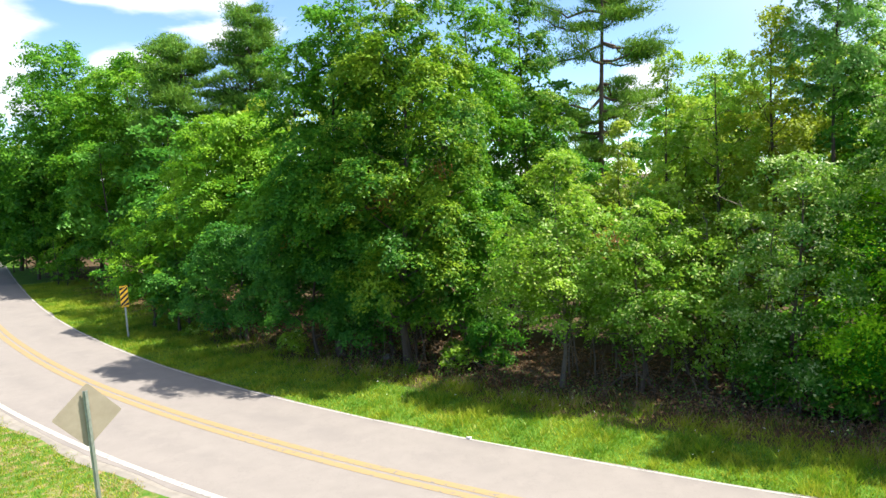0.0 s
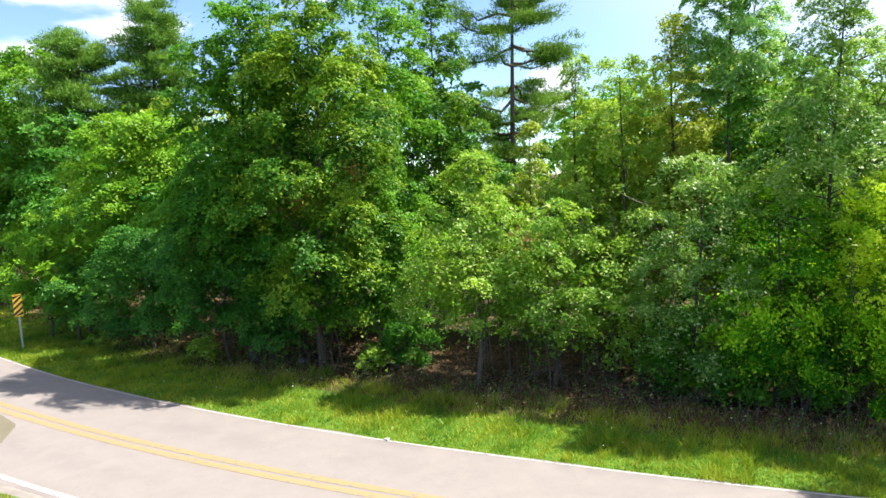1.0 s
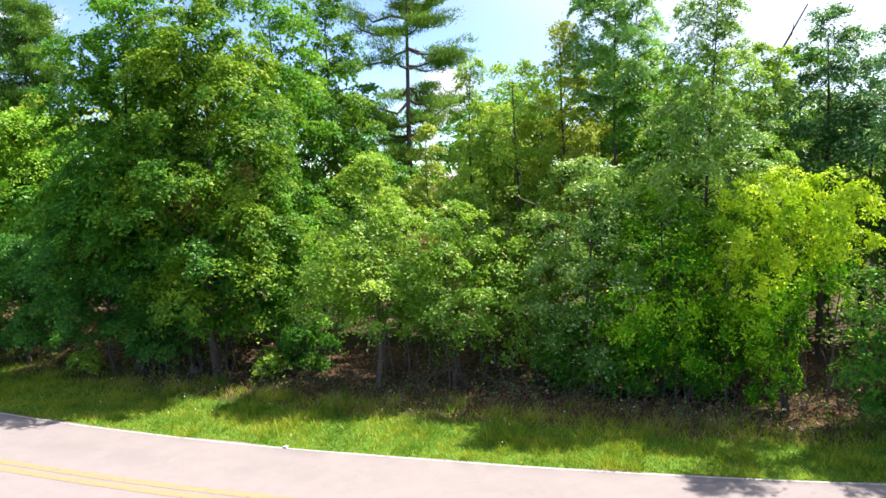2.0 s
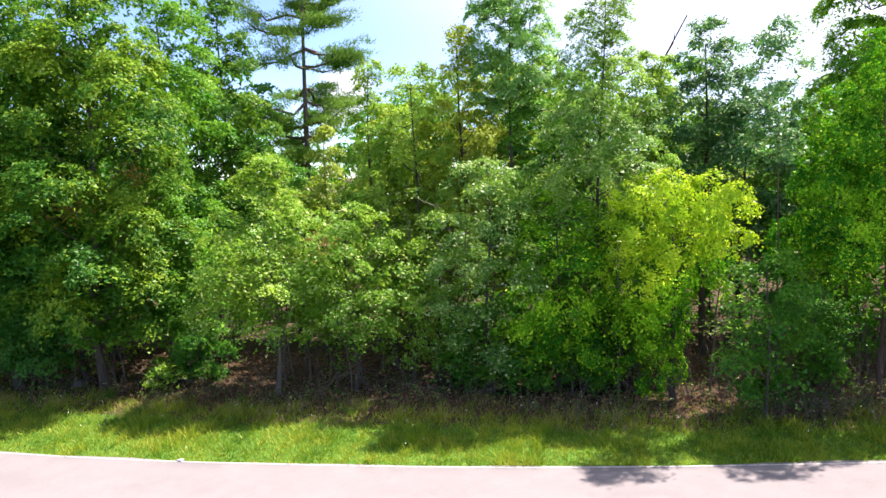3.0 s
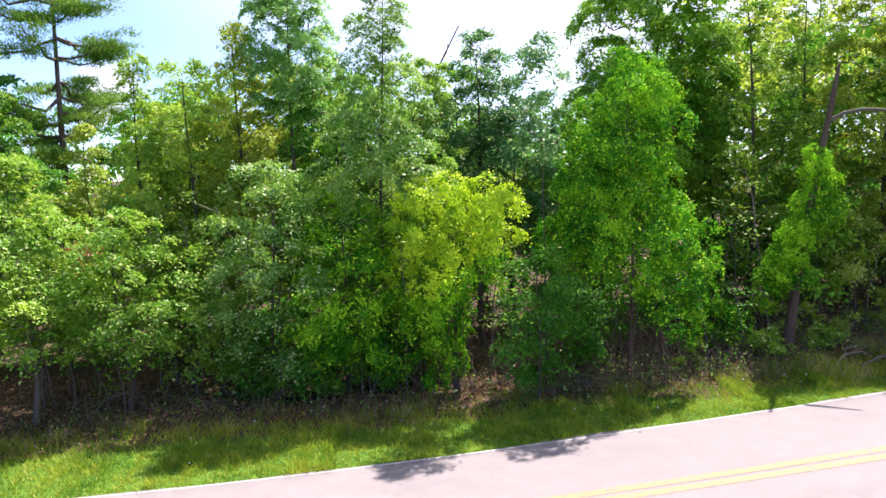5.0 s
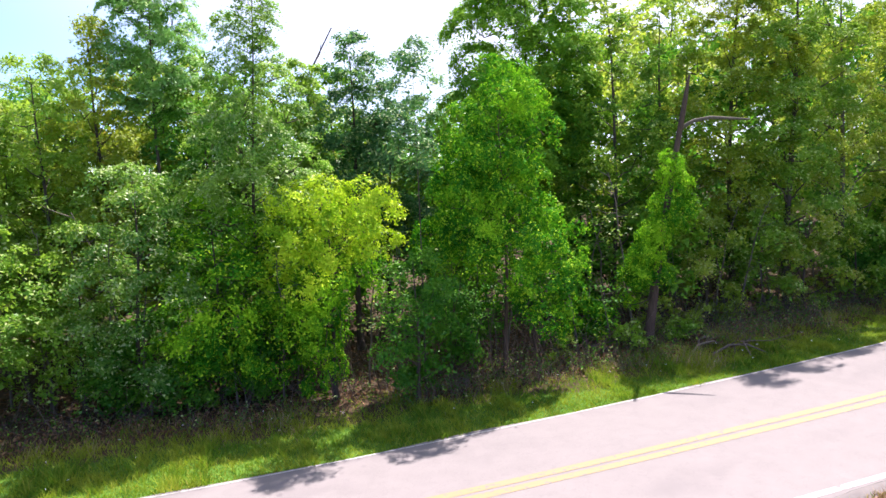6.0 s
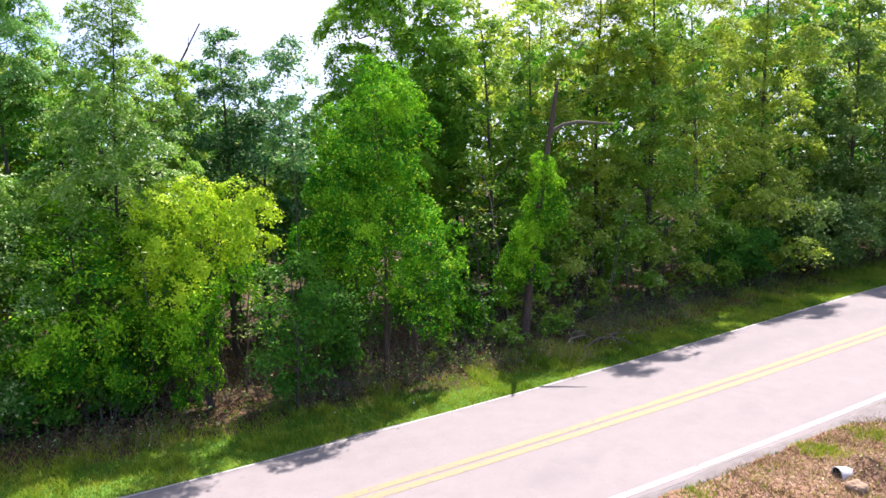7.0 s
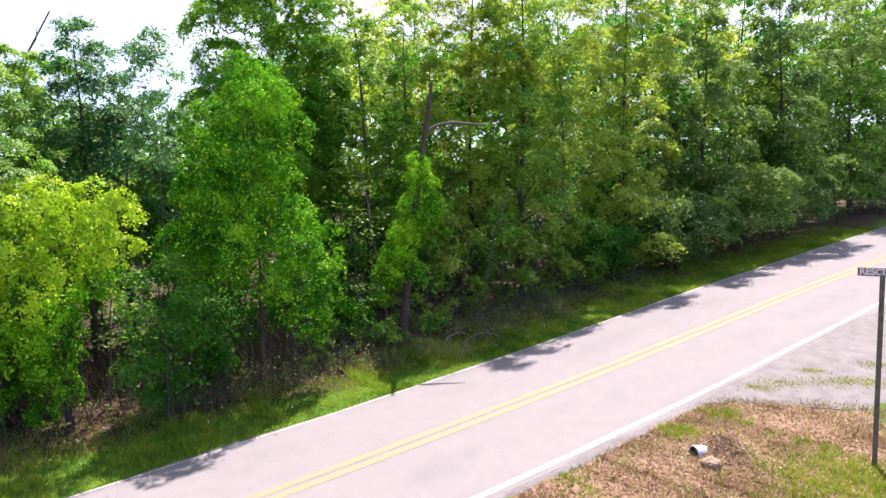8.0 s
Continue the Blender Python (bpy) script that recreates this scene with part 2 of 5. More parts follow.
def asphalt():
    b = Mat("bleached asphalt").world_co()
    lane = b.ramp(b.attr("lane"), [(0.0, (0.5, 0.5, 0.5)), (0.14, (0, 0, 0)), (0.27, (0.5, 0.5, 0.5)), (0.40, (0, 0, 0)), (0.5, (0.3, 0.3, 0.3)),
                                   (0.62, (0, 0, 0)), (0.76, (0.5, 0.5, 0.5)), (0.90, (0.1, 0.1, 0.1)), (1.0, (0.9, 0.9, 0.9))])
    fine, mid, big = b.noise(90.0, 3.0), b.noise(2.2, 5.0, 0.6), b.noise(0.22, 4.0)
    v = b.math("ADD", b.math("MULTIPLY", fine, 0.45), b.math("ADD", b.math("MULTIPLY", mid, 0.36), b.math("MULTIPLY", big, 0.16)))
    col = b.ramp(v, [(0.28, (0.168, 0.154, 0.150)), (0.5, (0.198, 0.181, 0.177)), (0.75, (0.228, 0.209, 0.204))])
    col = b.mix(b.math("MULTIPLY", lane, b.step(b.noise(0.45, 5.0, 0.65, (1.0, 1.0, 1.0)), 0.42, 0.62)), col, (0.150, 0.138, 0.139))
    crack = b.step(b.math("ABSOLUTE", b.math("SUBTRACT", b.noise(0.9, 5.0, 0.7), 0.5), 0.0), 0.012, 0.0)
    col = b.mix(b.math("MULTIPLY", crack, 0.22), col, (0.12, 0.11, 0.11))
    return b.done(col, 0.9, normal=b.bump(fine, 0.35, 0.008), spec=0.25)


def paint(name, a, c, worn):
    b = Mat(name).world_co()
    wear = b.step(b.noise(7.0, 6.0, 0.7), worn, worn + 0.12)
    col = b.mix(wear, b.mix(b.noise(1.5), a, c), (0.155, 0.143, 0.143))
    return b.done(col, 0.7, normal=b.bump(b.noise(80.0), 0.25, 0.005), spec=0.3)


ASPHALT = asphalt()
PAINT_WHITE = paint("white road paint", (0.40, 0.39, 0.38), (0.30, 0.29, 0.28), 0.52)
PAINT_YELLOW = paint("yellow road paint", (0.266, 0.194, 0.088), (0.236, 0.184, 0.108), 0.53)


def ground_material():
    b = Mat("ground").world_co()
    fine, mid, big = b.noise(40.0, 4.0), b.noise(3.5, 5.0, 0.6), b.noise(0.35, 3.0)
    v = b.math("ADD", b.math("MULTIPLY", fine, 0.4), b.math("ADD", b.math("MULTIPLY", mid, 0.4), b.math("MULTIPLY", big, 0.2)))
    grass = b.ramp(v, [(0.30, (0.024, 0.068, 0.010)), (0.5, (0.062, 0.145, 0.014)), (0.72, (0.150, 0.215, 0.030))])
    litter = b.ramp(v, [(0.30, (0.038, 0.026, 0.016)), (0.5, (0.066, 0.045, 0.026)), (0.72, (0.135, 0.096, 0.056))])
    dry = b.ramp(v, [(0.30, (0.105, 0.056, 0.036)), (0.5, (0.225, 0.135, 0.088)), (0.72, (0.380, 0.285, 0.210))])
    edge = b.math("MULTIPLY", b.math("SUBTRACT", mid, 0.5), 0.9)
    col = b.mix(b.step(b.math("ADD", b.attr("dry"), edge), 0.35, 0.65), grass, dry)
    col = b.mix(b.step(b.math("ADD", b.attr("woods"), edge), 0.35, 0.65), col, litter)
    return b.done(col, 0.95, normal=b.bump(v, 0.8, 0.05), spec=0.15)


GROUND = ground_material()


def plain(name, a, c, scale, rough=0.6, metal=0.0, relief=0.1):
    b = Mat(name)
    g = b.noise(scale, 5.0, 0.6)
    return b.done(b.ramp(g, [(0.3, a), (0.7, c)]), rough, metal, b.bump(b.noise(scale * 6), relief, 0.004))


GALVANISED = plain("galvanised steel", (0.30, 0.31, 0.32), (0.46, 0.47, 0.48), 14.0, 0.5, 0.7)
ALUMINIUM = plain("weathered aluminium sheet", (0.28, 0.235, 0.185), (0.34, 0.29, 0.235), 6.0, 0.8, 0.0)
SIGN_YELLOW = plain("yellow sign sheet", (0.78, 0.42, 0.015), (0.84, 0.48, 0.03), 5.0, 0.45)
SIGN_BLACK = plain("black sign stripe", (0.012, 0.012, 0.012), (0.02, 0.02, 0.02), 5.0, 0.5)
SIGN_RED = plain("faded red sign sheet", (0.32, 0.055, 0.09), (0.42, 0.09, 0.13), 8.0, 0.5)
SIGN_WHITE = plain("white lettering", (0.76, 0.74, 0.76), (0.82, 0.80, 0.82), 8.0, 0.5)
POST_BROWN = plain("weathered brown post", (0.085, 0.060, 0.048), (0.180, 0.135, 0.110), 10.0, 0.8, 0.0, 0.4)
ROCK = plain("grey sandstone", (0.09, 0.078, 0.068), (0.22, 0.195, 0.175), 5.0, 0.9, 0.0, 0.6)
ROCK_TAN = plain("tan sandstone", (0.22, 0.145, 0.09), (0.34, 0.24, 0.16), 5.0, 0.9, 0.0, 0.6)
GALVANISED_PALE = plain("pale zinc coating", (0.40, 0.41, 0.43), (0.55, 0.56, 0.58), 9.0, 0.55, 0.15)
PIPE_DARK = plain("dark pipe lining", (0.03, 0.022, 0.018), (0.06, 0.045, 0.035), 8.0, 0.95)
SAND = plain("pale roadside grit", (0.165, 0.150, 0.135), (0.240, 0.221, 0.203), 3.0, 0.95, 0.0, 0.25)
GRAVEL = plain("grey gravel", (0.118, 0.106, 0.102), (0.178, 0.161, 0.156), 2.6, 0.95, 0.0, 0.4)
LITTER_WHITE = plain("white plastic", (0.72, 0.72, 0.70), (0.80, 0.80, 0.78), 9.0, 0.4)

# ------------------------------------------------------------------ small mesh tools
def mesh_of(name, verts, faces, mats, index=None, smooth=False):
    """A mesh from arrays of vertices and of equally long faces."""
    verts, faces = np.asarray(verts, dtype=np.float32).reshape(-1, 3), np.asarray(faces, dtype=np.int32)
    k = faces.shape[1]
    me = bpy.data.meshes.new(name)
    me.vertices.add(len(verts))
    me.vertices.foreach_set("co", verts.ravel())
    me.loops.add(faces.size)
    me.loops.foreach_set("vertex_index", faces.ravel())
    me.polygons.add(len(faces))
    me.polygons.foreach_set("loop_start", np.arange(0, faces.size, k, dtype=np.int32))
    for m in mats:
        me.materials.append(m)
    if index is not None:
        me.polygons.foreach_set("material_index", np.asarray(index, dtype=np.int32))
    me.polygons.foreach_set("use_smooth", np.full(len(faces), smooth, dtype=bool))
    me.update(calc_edges=True)
    return me


def under(name, me, parent, label="", kind=""):
    ob = new(name, me)
    ob.parent = parent
    return tagged(ob, label, kind=kind)


def part(name, bm, material, parent, label=""):
    """Links a bmesh as one mesh object under a thing or under a part."""
    me = bpy.data.meshes.new(name)
    bm.to_mesh(me)
    bm.free()
    me.materials.append(material)
    return under(name, me, parent, label)


def thing(name, x, y, z, label, category, group="", turn=0.0):
    ob = new(name)
    ob.empty_display_size = 0.2
    ob.matrix_world = pose(x, y, z, 0, 0, turn)
    return tagged(ob, label, category, group)


def tube(points, radii, sides=6, cap=True):
    """Vertices and quads of a tapered tube along points."""
    pts, n = np.asarray(points, dtype=float), len(points)
    d = np.gradient(pts, axis=0)
    d /= np.linalg.norm(d, axis=1)[:, None] + 1e-9
    ref = np.where(np.abs(d[:, 2:3]) > 0.9, np.array([[1.0, 0, 0]]), np.array([[0, 0, 1.0]]))
    u = np.cross(d, ref)
    u /= np.linalg.norm(u, axis=1)[:, None] + 1e-9
    for i in range(1, n):                      # keep the ring from twisting
        u[i] = u[i - 1] - d[i] * np.dot(u[i - 1], d[i])
        u[i] /= np.linalg.norm(u[i]) + 1e-9
    w = np.cross(d, u)
    a = np.linspace(0, 2 * np.pi, sides, endpoint=False)
    ring = u[:, None] * np.cos(a)[None, :, None] + w[:, None] * np.sin(a)[None, :, None]
    v = (pts[:, None] + ring * np.asarray(radii)[:, None, None]).reshape(-1, 3)
    i, j = np.meshgrid(np.arange(n - 1), np.arange(sides), indexing="ij")
    k = (j + 1) % sides
    f = np.stack([i * sides + j, i * sides + k, (i + 1) * sides + k, (i + 1) * sides + j], -1).reshape(-1, 4)
    return v, f


class Heap:
    """Collects tubes and quads into one mesh."""

    def __init__(self):
        self.v, self.f, self.n = [], [], 0

    def add(self, v, f):
        self.v.append(v), self.f.append(np.asarray(f) + self.n)
        self.n += len(v)

    def mesh(self, name, mats, smooth=True):
        return mesh_of(name, np.concatenate(self.v), np.concatenate(self.f), mats, smooth=smooth)


def leaves(rng, centre, normal, length, slim=0.52, droop=0.35):
    """Folded four-cornered leaves at the centres, about square to the normals."""
    n = len(centre)
    normal = normal / (np.linalg.norm(normal, axis=1)[:, None] + 1e-9)
    t = rng.normal(size=(n, 3)) + np.array([0, 0, -droop])
    t -= normal * np.sum(t * normal, axis=1)[:, None]
    t /= np.linalg.norm(t, axis=1)[:, None] + 1e-9
    s = np.cross(normal, t)
    L = np.asarray(length).reshape(-1, 1)
    W = L * slim * rng.uniform(0.8, 1.2, size=(n, 1))
    lift = normal * L * rng.uniform(0.05, 0.22, size=(n, 1))
    mid = centre - t * L * 0.08
    v = np.stack([centre - t * L * 0.5, mid + s * W * 0.5 + lift, centre + t * L * 0.5 - lift * 0.6, mid - s * W * 0.5 + lift], 1)
    f = np.arange(4 * n).reshape(n, 4)
    return v.reshape(-1, 3), f


def small_leaves(rng, centre, normal, length, slim=0.8, droop=0.5):
    """Three-cornered leaves, for crowns of very many."""
    n = len(centre)
    normal = normal / (np.linalg.norm(normal, axis=1)[:, None] + 1e-9)
    t = rng.normal(size=(n, 3)) + np.array([0, 0, -droop])
    t -= normal * np.sum(t * normal, axis=1)[:, None]
    t /= np.linalg.norm(t, axis=1)[:, None] + 1e-9
    s = np.cross(normal, t)
    L = np.asarray(length).reshape(-1, 1)
    W = L * slim * rng.uniform(0.8, 1.2, size=(n, 1))
    skew = rng.uniform(-0.25, 0.25, size=(n, 1))
    v = np.stack([centre - t * L * (0.42 + skew) - s * W * 0.5, centre - t * L * (0.42 - skew) + s * W * 0.5, centre + t * L * 0.58], 1)
    return v.reshape(-1, 3), np.arange(3 * n).reshape(n, 3)


def ball_dirs(rng, n, low=-0.35):
    z = rng.uniform(low, 1.0, n)
    a = rng.uniform(0, 2 * np.pi, n)
    r = np.sqrt(np.maximum(0, 1 - z * z))
    return np.stack([r * np.cos(a), r * np.sin(a), z], 1)


# ------------------------------------------------------------------ the lie of the land
def rise(x):
    """The land climbs towards +x."""
    u = np.clip(np.asarray(x, dtype=float) - 4.64, 0, 90)
    return 0.06 * (np.sqrt(u * u + 194.6) - 13.95)


# the far edge line of the road, from west to east
EDGE = [(-95, 150), (-66, 105), (-42.7, 69.6), (-27.9, 47.6), (-19.5, 36.1), (-12.3, 27.9), (-6.6, 22.7), (-1.8, 19.1),
        (1.6, 16.9), (7.0, 13.75), (13.9, 10.0), (21.4, 6.0), (29.3, 1.95), (34.2, -0.7), (49.2, -9.2), (75, -24), (130, -58)]


def smooth_line(ctrl, step=0.6):
    c = np.array(ctrl, dtype=float)
    c = np.concatenate([[2 * c[0] - c[1]], c, [2 * c[-1] - c[-2]]])
    out = []
    for i in range(1, len(c) - 2):
        p0, p1, p2, p3 = c[i - 1:i + 3]
        m1, m2 = (p2 - p0) / 2, (p3 - p1) / 2
        n = max(2, int(np.linalg.norm(p2 - p1) / step))
        for s in np.arange(n) / n:
            out.append((2 * s**3 - 3 * s**2 + 1) * p1 + (s**3 - 2 * s**2 + s) * m1 + (-2 * s**3 + 3 * s**2) * p2 + (s**3 - s**2) * m2)
    out.append(c[-2])
    return np.array(out)


LINE = smooth_line(EDGE)
for _ in range(6):                                   # take the kinks out
    LINE[1:-1] = (LINE[:-2] + 2 * LINE[1:-1] + LINE[2:]) / 4
TANGENT = np.gradient(LINE, axis=0)
TANGENT /= np.linalg.norm(TANGENT, axis=1)[:, None]
ACROSS = np.stack([-TANGENT[:, 1], TANGENT[:, 0]], 1)   # towards the woods


def offset(xy):
    """How far points lie from the road's far edge line, positive towards the woods."""
    xy = np.atleast_2d(xy)
    best, sign = np.full(len(xy), 1e9), np.zeros(len(xy))
    for i in range(0, len(LINE), 2):
        d = xy - LINE[i]
        q = np.einsum("ij,ij->i", d, d)
        near = q < best
        best = np.where(near, q, best)
        sign = np.where(near, d @ ACROSS[i], sign)
    return sign


def near_width(x):
    """From edge line to edge line: the road widens a little eastwards."""
    return 5.45 + 0.75 * np.clip((np.asarray(x) - 5) / 25, 0, 1)


def lumps(x, y):
    x, y = np.asarray(x), np.asarray(y)
    return (0.5 * np.sin(0.9 * x + 1.3 * np.sin(0.5 * y)) * np.sin(0.8 * y + 1.1) + 0.3 * np.sin(2.3 * x - 1.7 * y + 0.6)
            + 0.2 * np.sin(4.1 * x + 3.3 * y) * np.sin(2.9 * y - 1.0))


def land(x, y, off=None):
    """The height of the ground."""
    x, y = np.asarray(x, dtype=float), np.asarray(y, dtype=float)
    if off is None:
        off = offset(np.stack([x.ravel(), y.ravel()], 1)).reshape(x.shape)
    w = near_width(x)
    away = np.clip(np.where(off > 0, off - 0.5, -off - w - 0.6) / 2.5, 0, 1)
    bank = 0.46 * np.exp(-(((x - 15.87) / 0.5) ** 2 + ((y + 0.12) / 0.5) ** 2))      # earth over the culvert
    sink = 0.07 * np.clip((x - 18.6) / 2.5, 0, 1) * (off < -w - 0.4)                     # room for the gravel
    return rise(x) + away * 0.07 * lumps(x, y) - 0.04 + bank - sink


def at(az, d):
    """The place on the ground in that direction (degrees clockwise from +y) and distance from the origin."""
    x, y = d * math.sin(radians(az)), d * math.cos(radians(az))
    return x, y, float(land(x, y))


def grid_axis(lo, hi, step, far):
    inner = np.arange(lo, hi + step / 2, step)
    out = np.geomspace(1.0, far, 22)
    return np.concatenate([lo - out[::-1], inner, hi + out])


def make_ground():
    gx, gy = grid_axis(-45, 62, 0.8, 2500), grid_axis(-14, 62, 0.8, 2500)
    gx, gy = np.union1d(gx, np.arange(14.6, 17.2, 0.17)), np.union1d(gy, np.arange(-1.4, 1.6, 0.17))   # finer at the culvert
    X, Y = np.meshgrid(gx, gy, indexing="ij")
    P = np.stack([X.ravel(), Y.ravel()], 1)
    off = offset(P)
    Z = land(P[:, 0], P[:, 1], off)
    nx, ny = X.shape
    i, j = np.meshgrid(np.arange(nx - 1), np.arange(ny - 1), indexing="ij")
    f = np.stack([i * ny + j, (i + 1) * ny + j, (i + 1) * ny + j + 1, i * ny + j + 1], -1).reshape(-1, 4)
    me = mesh_of("ground", np.column_stack([P, Z]), f, [GROUND], smooth=True)
    edge = verge_width(P[:, 0]) - 0.95 + 0.6 * lumps(P[:, 0] * 0.7, P[:, 1] * 0.7)
    woods = np.clip((off - edge) / 1.6 + 0.5, 0, 1)
    d = np.hypot((P[:, 0] - 16.2) / 6.5, (P[:, 1] - 0.3) / 4.2)
    dry = np.maximum(np.clip(1.5 - d, 0, 1), 0.43 * np.clip((1.0 - P[:, 0]) / 6, 0, 1)) * (off < 0)
    for key, val in (("woods", woods), ("dry", dry)):
        me.attributes.new(key, "FLOAT", "POINT").data.foreach_set("value", val.astype(np.float32))
    return tagged(new("ground", me), "mown green verge, brown leaf litter and dry grass", "ground", kind="structure")


def verge_width(x):
    """The grass between the road and the trees."""
    x = np.asarray(x, dtype=float)
    return np.interp(x, [-40, -25, -14, -6, 0, 8, 14, 20, 30, 45], [2.2, 3.6, 4.3, 4.2, 3.9, 3.5, 3.0, 2.1, 2.2, 1.8])


def ribbon(name, a, c, z, mats, lo=0, hi=None, thick=0.0, dip=0.0, across=3):
    """A strip of the road between the offsets a and c (numbers or arrays along the line)."""
    hi = hi or len(LINE)
    L, A = LINE[lo:hi], ACROSS[lo:hi]
    a, c = np.broadcast_to(a, len(L)), np.broadcast_to(c, len(L))
    rows = [L + A * o[:, None] for o in [a + (c - a) * q for q in np.linspace(0, 1, across)]]
    vs = [np.column_stack([r, rise(r[:, 0]) + z]) for r in rows]
    vs[0] = vs[0] - [0, 0, dip]
    if thick:
        vs = [vs[0] - [0, 0, thick]] + vs + [vs[-1] - [0, 0, thick]]
    k, n = len(vs), len(L)
    V = np.stack(vs, 1).reshape(-1, 3)
    i, j = np.meshgrid(np.arange(n - 1), np.arange(k - 1), indexing="ij")
    f = np.stack([i * k + j, (i + 1) * k + j, (i + 1) * k + j + 1, i * k + j + 1], -1).reshape(-1, 4)[:, ::-1]
    me = mesh_of(name, V, f, mats)
    share = np.linspace(0, 1, across)
    if thick:
        share = np.concatenate([[0], share, [1]])
    me.attributes.new("lane", "FLOAT", "POINT").data.foreach_set("value", np.tile(share, n).astype(np.float32))
    return me


def make_road():
    w = near_width(LINE[:, 0])
    rag = np.random.default_rng(4)
    far = 0.07 + 0.05 * np.convolve(rag.normal(size=len(LINE)), [0.3, 0.4, 0.3], "same")
    near = 0.20 + 0.06 * np.convolve(rag.normal(size=len(LINE)), [0.3, 0.4, 0.3], "same")
    road = tagged(new("road", ribbon("road", -w - near, far, 0.0, [ASPHALT], thick=0.12, across=21)),
                  "sun-bleached grey asphalt two-lane road with faded markings", "road", kind="structure")
    wide = 0.08 + 0.20 * np.clip((4 - LINE[:, 0]) / 8, 0, 1) + 0.12 * np.convolve(rag.normal(size=len(LINE)), [0.2, 0.3, 0.3, 0.2], "same")
    wide = np.maximum(0.06, wide + 0.16 * lumps(LINE[:, 0] * 1.6, LINE[:, 1] * 1.6) * (LINE[:, 0] < 4))
    tagged(new("shoulder", ribbon("shoulder", -w - near - wide, -w - near + 0.05, -0.004, [SAND], thick=0.05, dip=0.035)),
           "pale sandy grit shoulder beside the road", "shoulder", kind="structure")
    mid = -w * 0.495 - 0.25 * np.clip((LINE[:, 0] - 18) / 20, 0, 1)
    for name, a, c, m, text in (("edge_line", -0.030, 0.030, PAINT_WHITE, "worn white edge line"),
                                ("edge_line", -w - 0.08, -w + 0.08, PAINT_WHITE, "white edge line"),
                                ("centre_line", mid - 0.27, mid - 0.05, PAINT_YELLOW, "faded yellow centre line"),
                                ("centre_line", mid + 0.05, mid + 0.27, PAINT_YELLOW, "faded yellow centre line")):
        under(name, ribbon(name, a, c, 0.005, [m]), road, text)
    return road


make_ground()
make_road()

# ------------------------------------------------------------------ trees
def limb_path(rng, a, c, n=5, sag=0.06):
    a, c = np.array(a, dtype=float), np.array(c, dtype=float)
    s = np.linspace(0, 1, n)[:, None]
    d = np.linalg.norm(c - a)
    p = a + (c - a) * s
    p += np.array([0, 0, 1.0]) * (np.sin(np.pi * s) * sag * -d)
    p[1:-1] += rng.normal(size=(n - 2, 3)) * d * 0.035
    return p


def profile(kind, u):
    """The crown's half-width at the height share u, largest 1."""
    u = np.clip(u, 0.0, 1.0)
    tables = {
        "egg": ([0, 0.12, 0.35, 0.6, 0.85, 1], [0.5, 0.88, 1.0, 0.92, 0.68, 0.34]),
        "cone": ([0, 0.1, 0.3, 0.6, 0.85, 1], [0.7, 1.0, 0.9, 0.64, 0.38, 0.16]),
        "column": ([0, 0.15, 0.5, 0.8, 1], [0.75, 0.95, 1.0, 0.82, 0.42]),
        "dome": ([0, 0.3, 0.6, 0.85, 1], [0.75, 1.0, 0.98, 0.8, 0.5]),
    }
    return np.interp(u, *tables[kind])


def crown_lobes(rng, h, r, base, kind, n):
    """Leafy masses (centre, radius) that make up a crown."""
    out = []
    for i in range(n):
        u = (i + rng.uniform(0.0, 1.0)) / n
        R = r * profile(kind, u)
        a = i * 2.4 + rng.uniform(-0.6, 0.6)
        size = np.clip(R * rng.uniform(0.34, 0.64), 0.20 * r, 0.58 * r)
        rho = max(0.0, R - size * 0.7) * rng.uniform(0.68, 1.16)
        z = min(base + (h - base) * u, h - size * 0.7)
        out.append((np.array([rho * math.cos(a), rho * math.sin(a), z]), size))
    return out


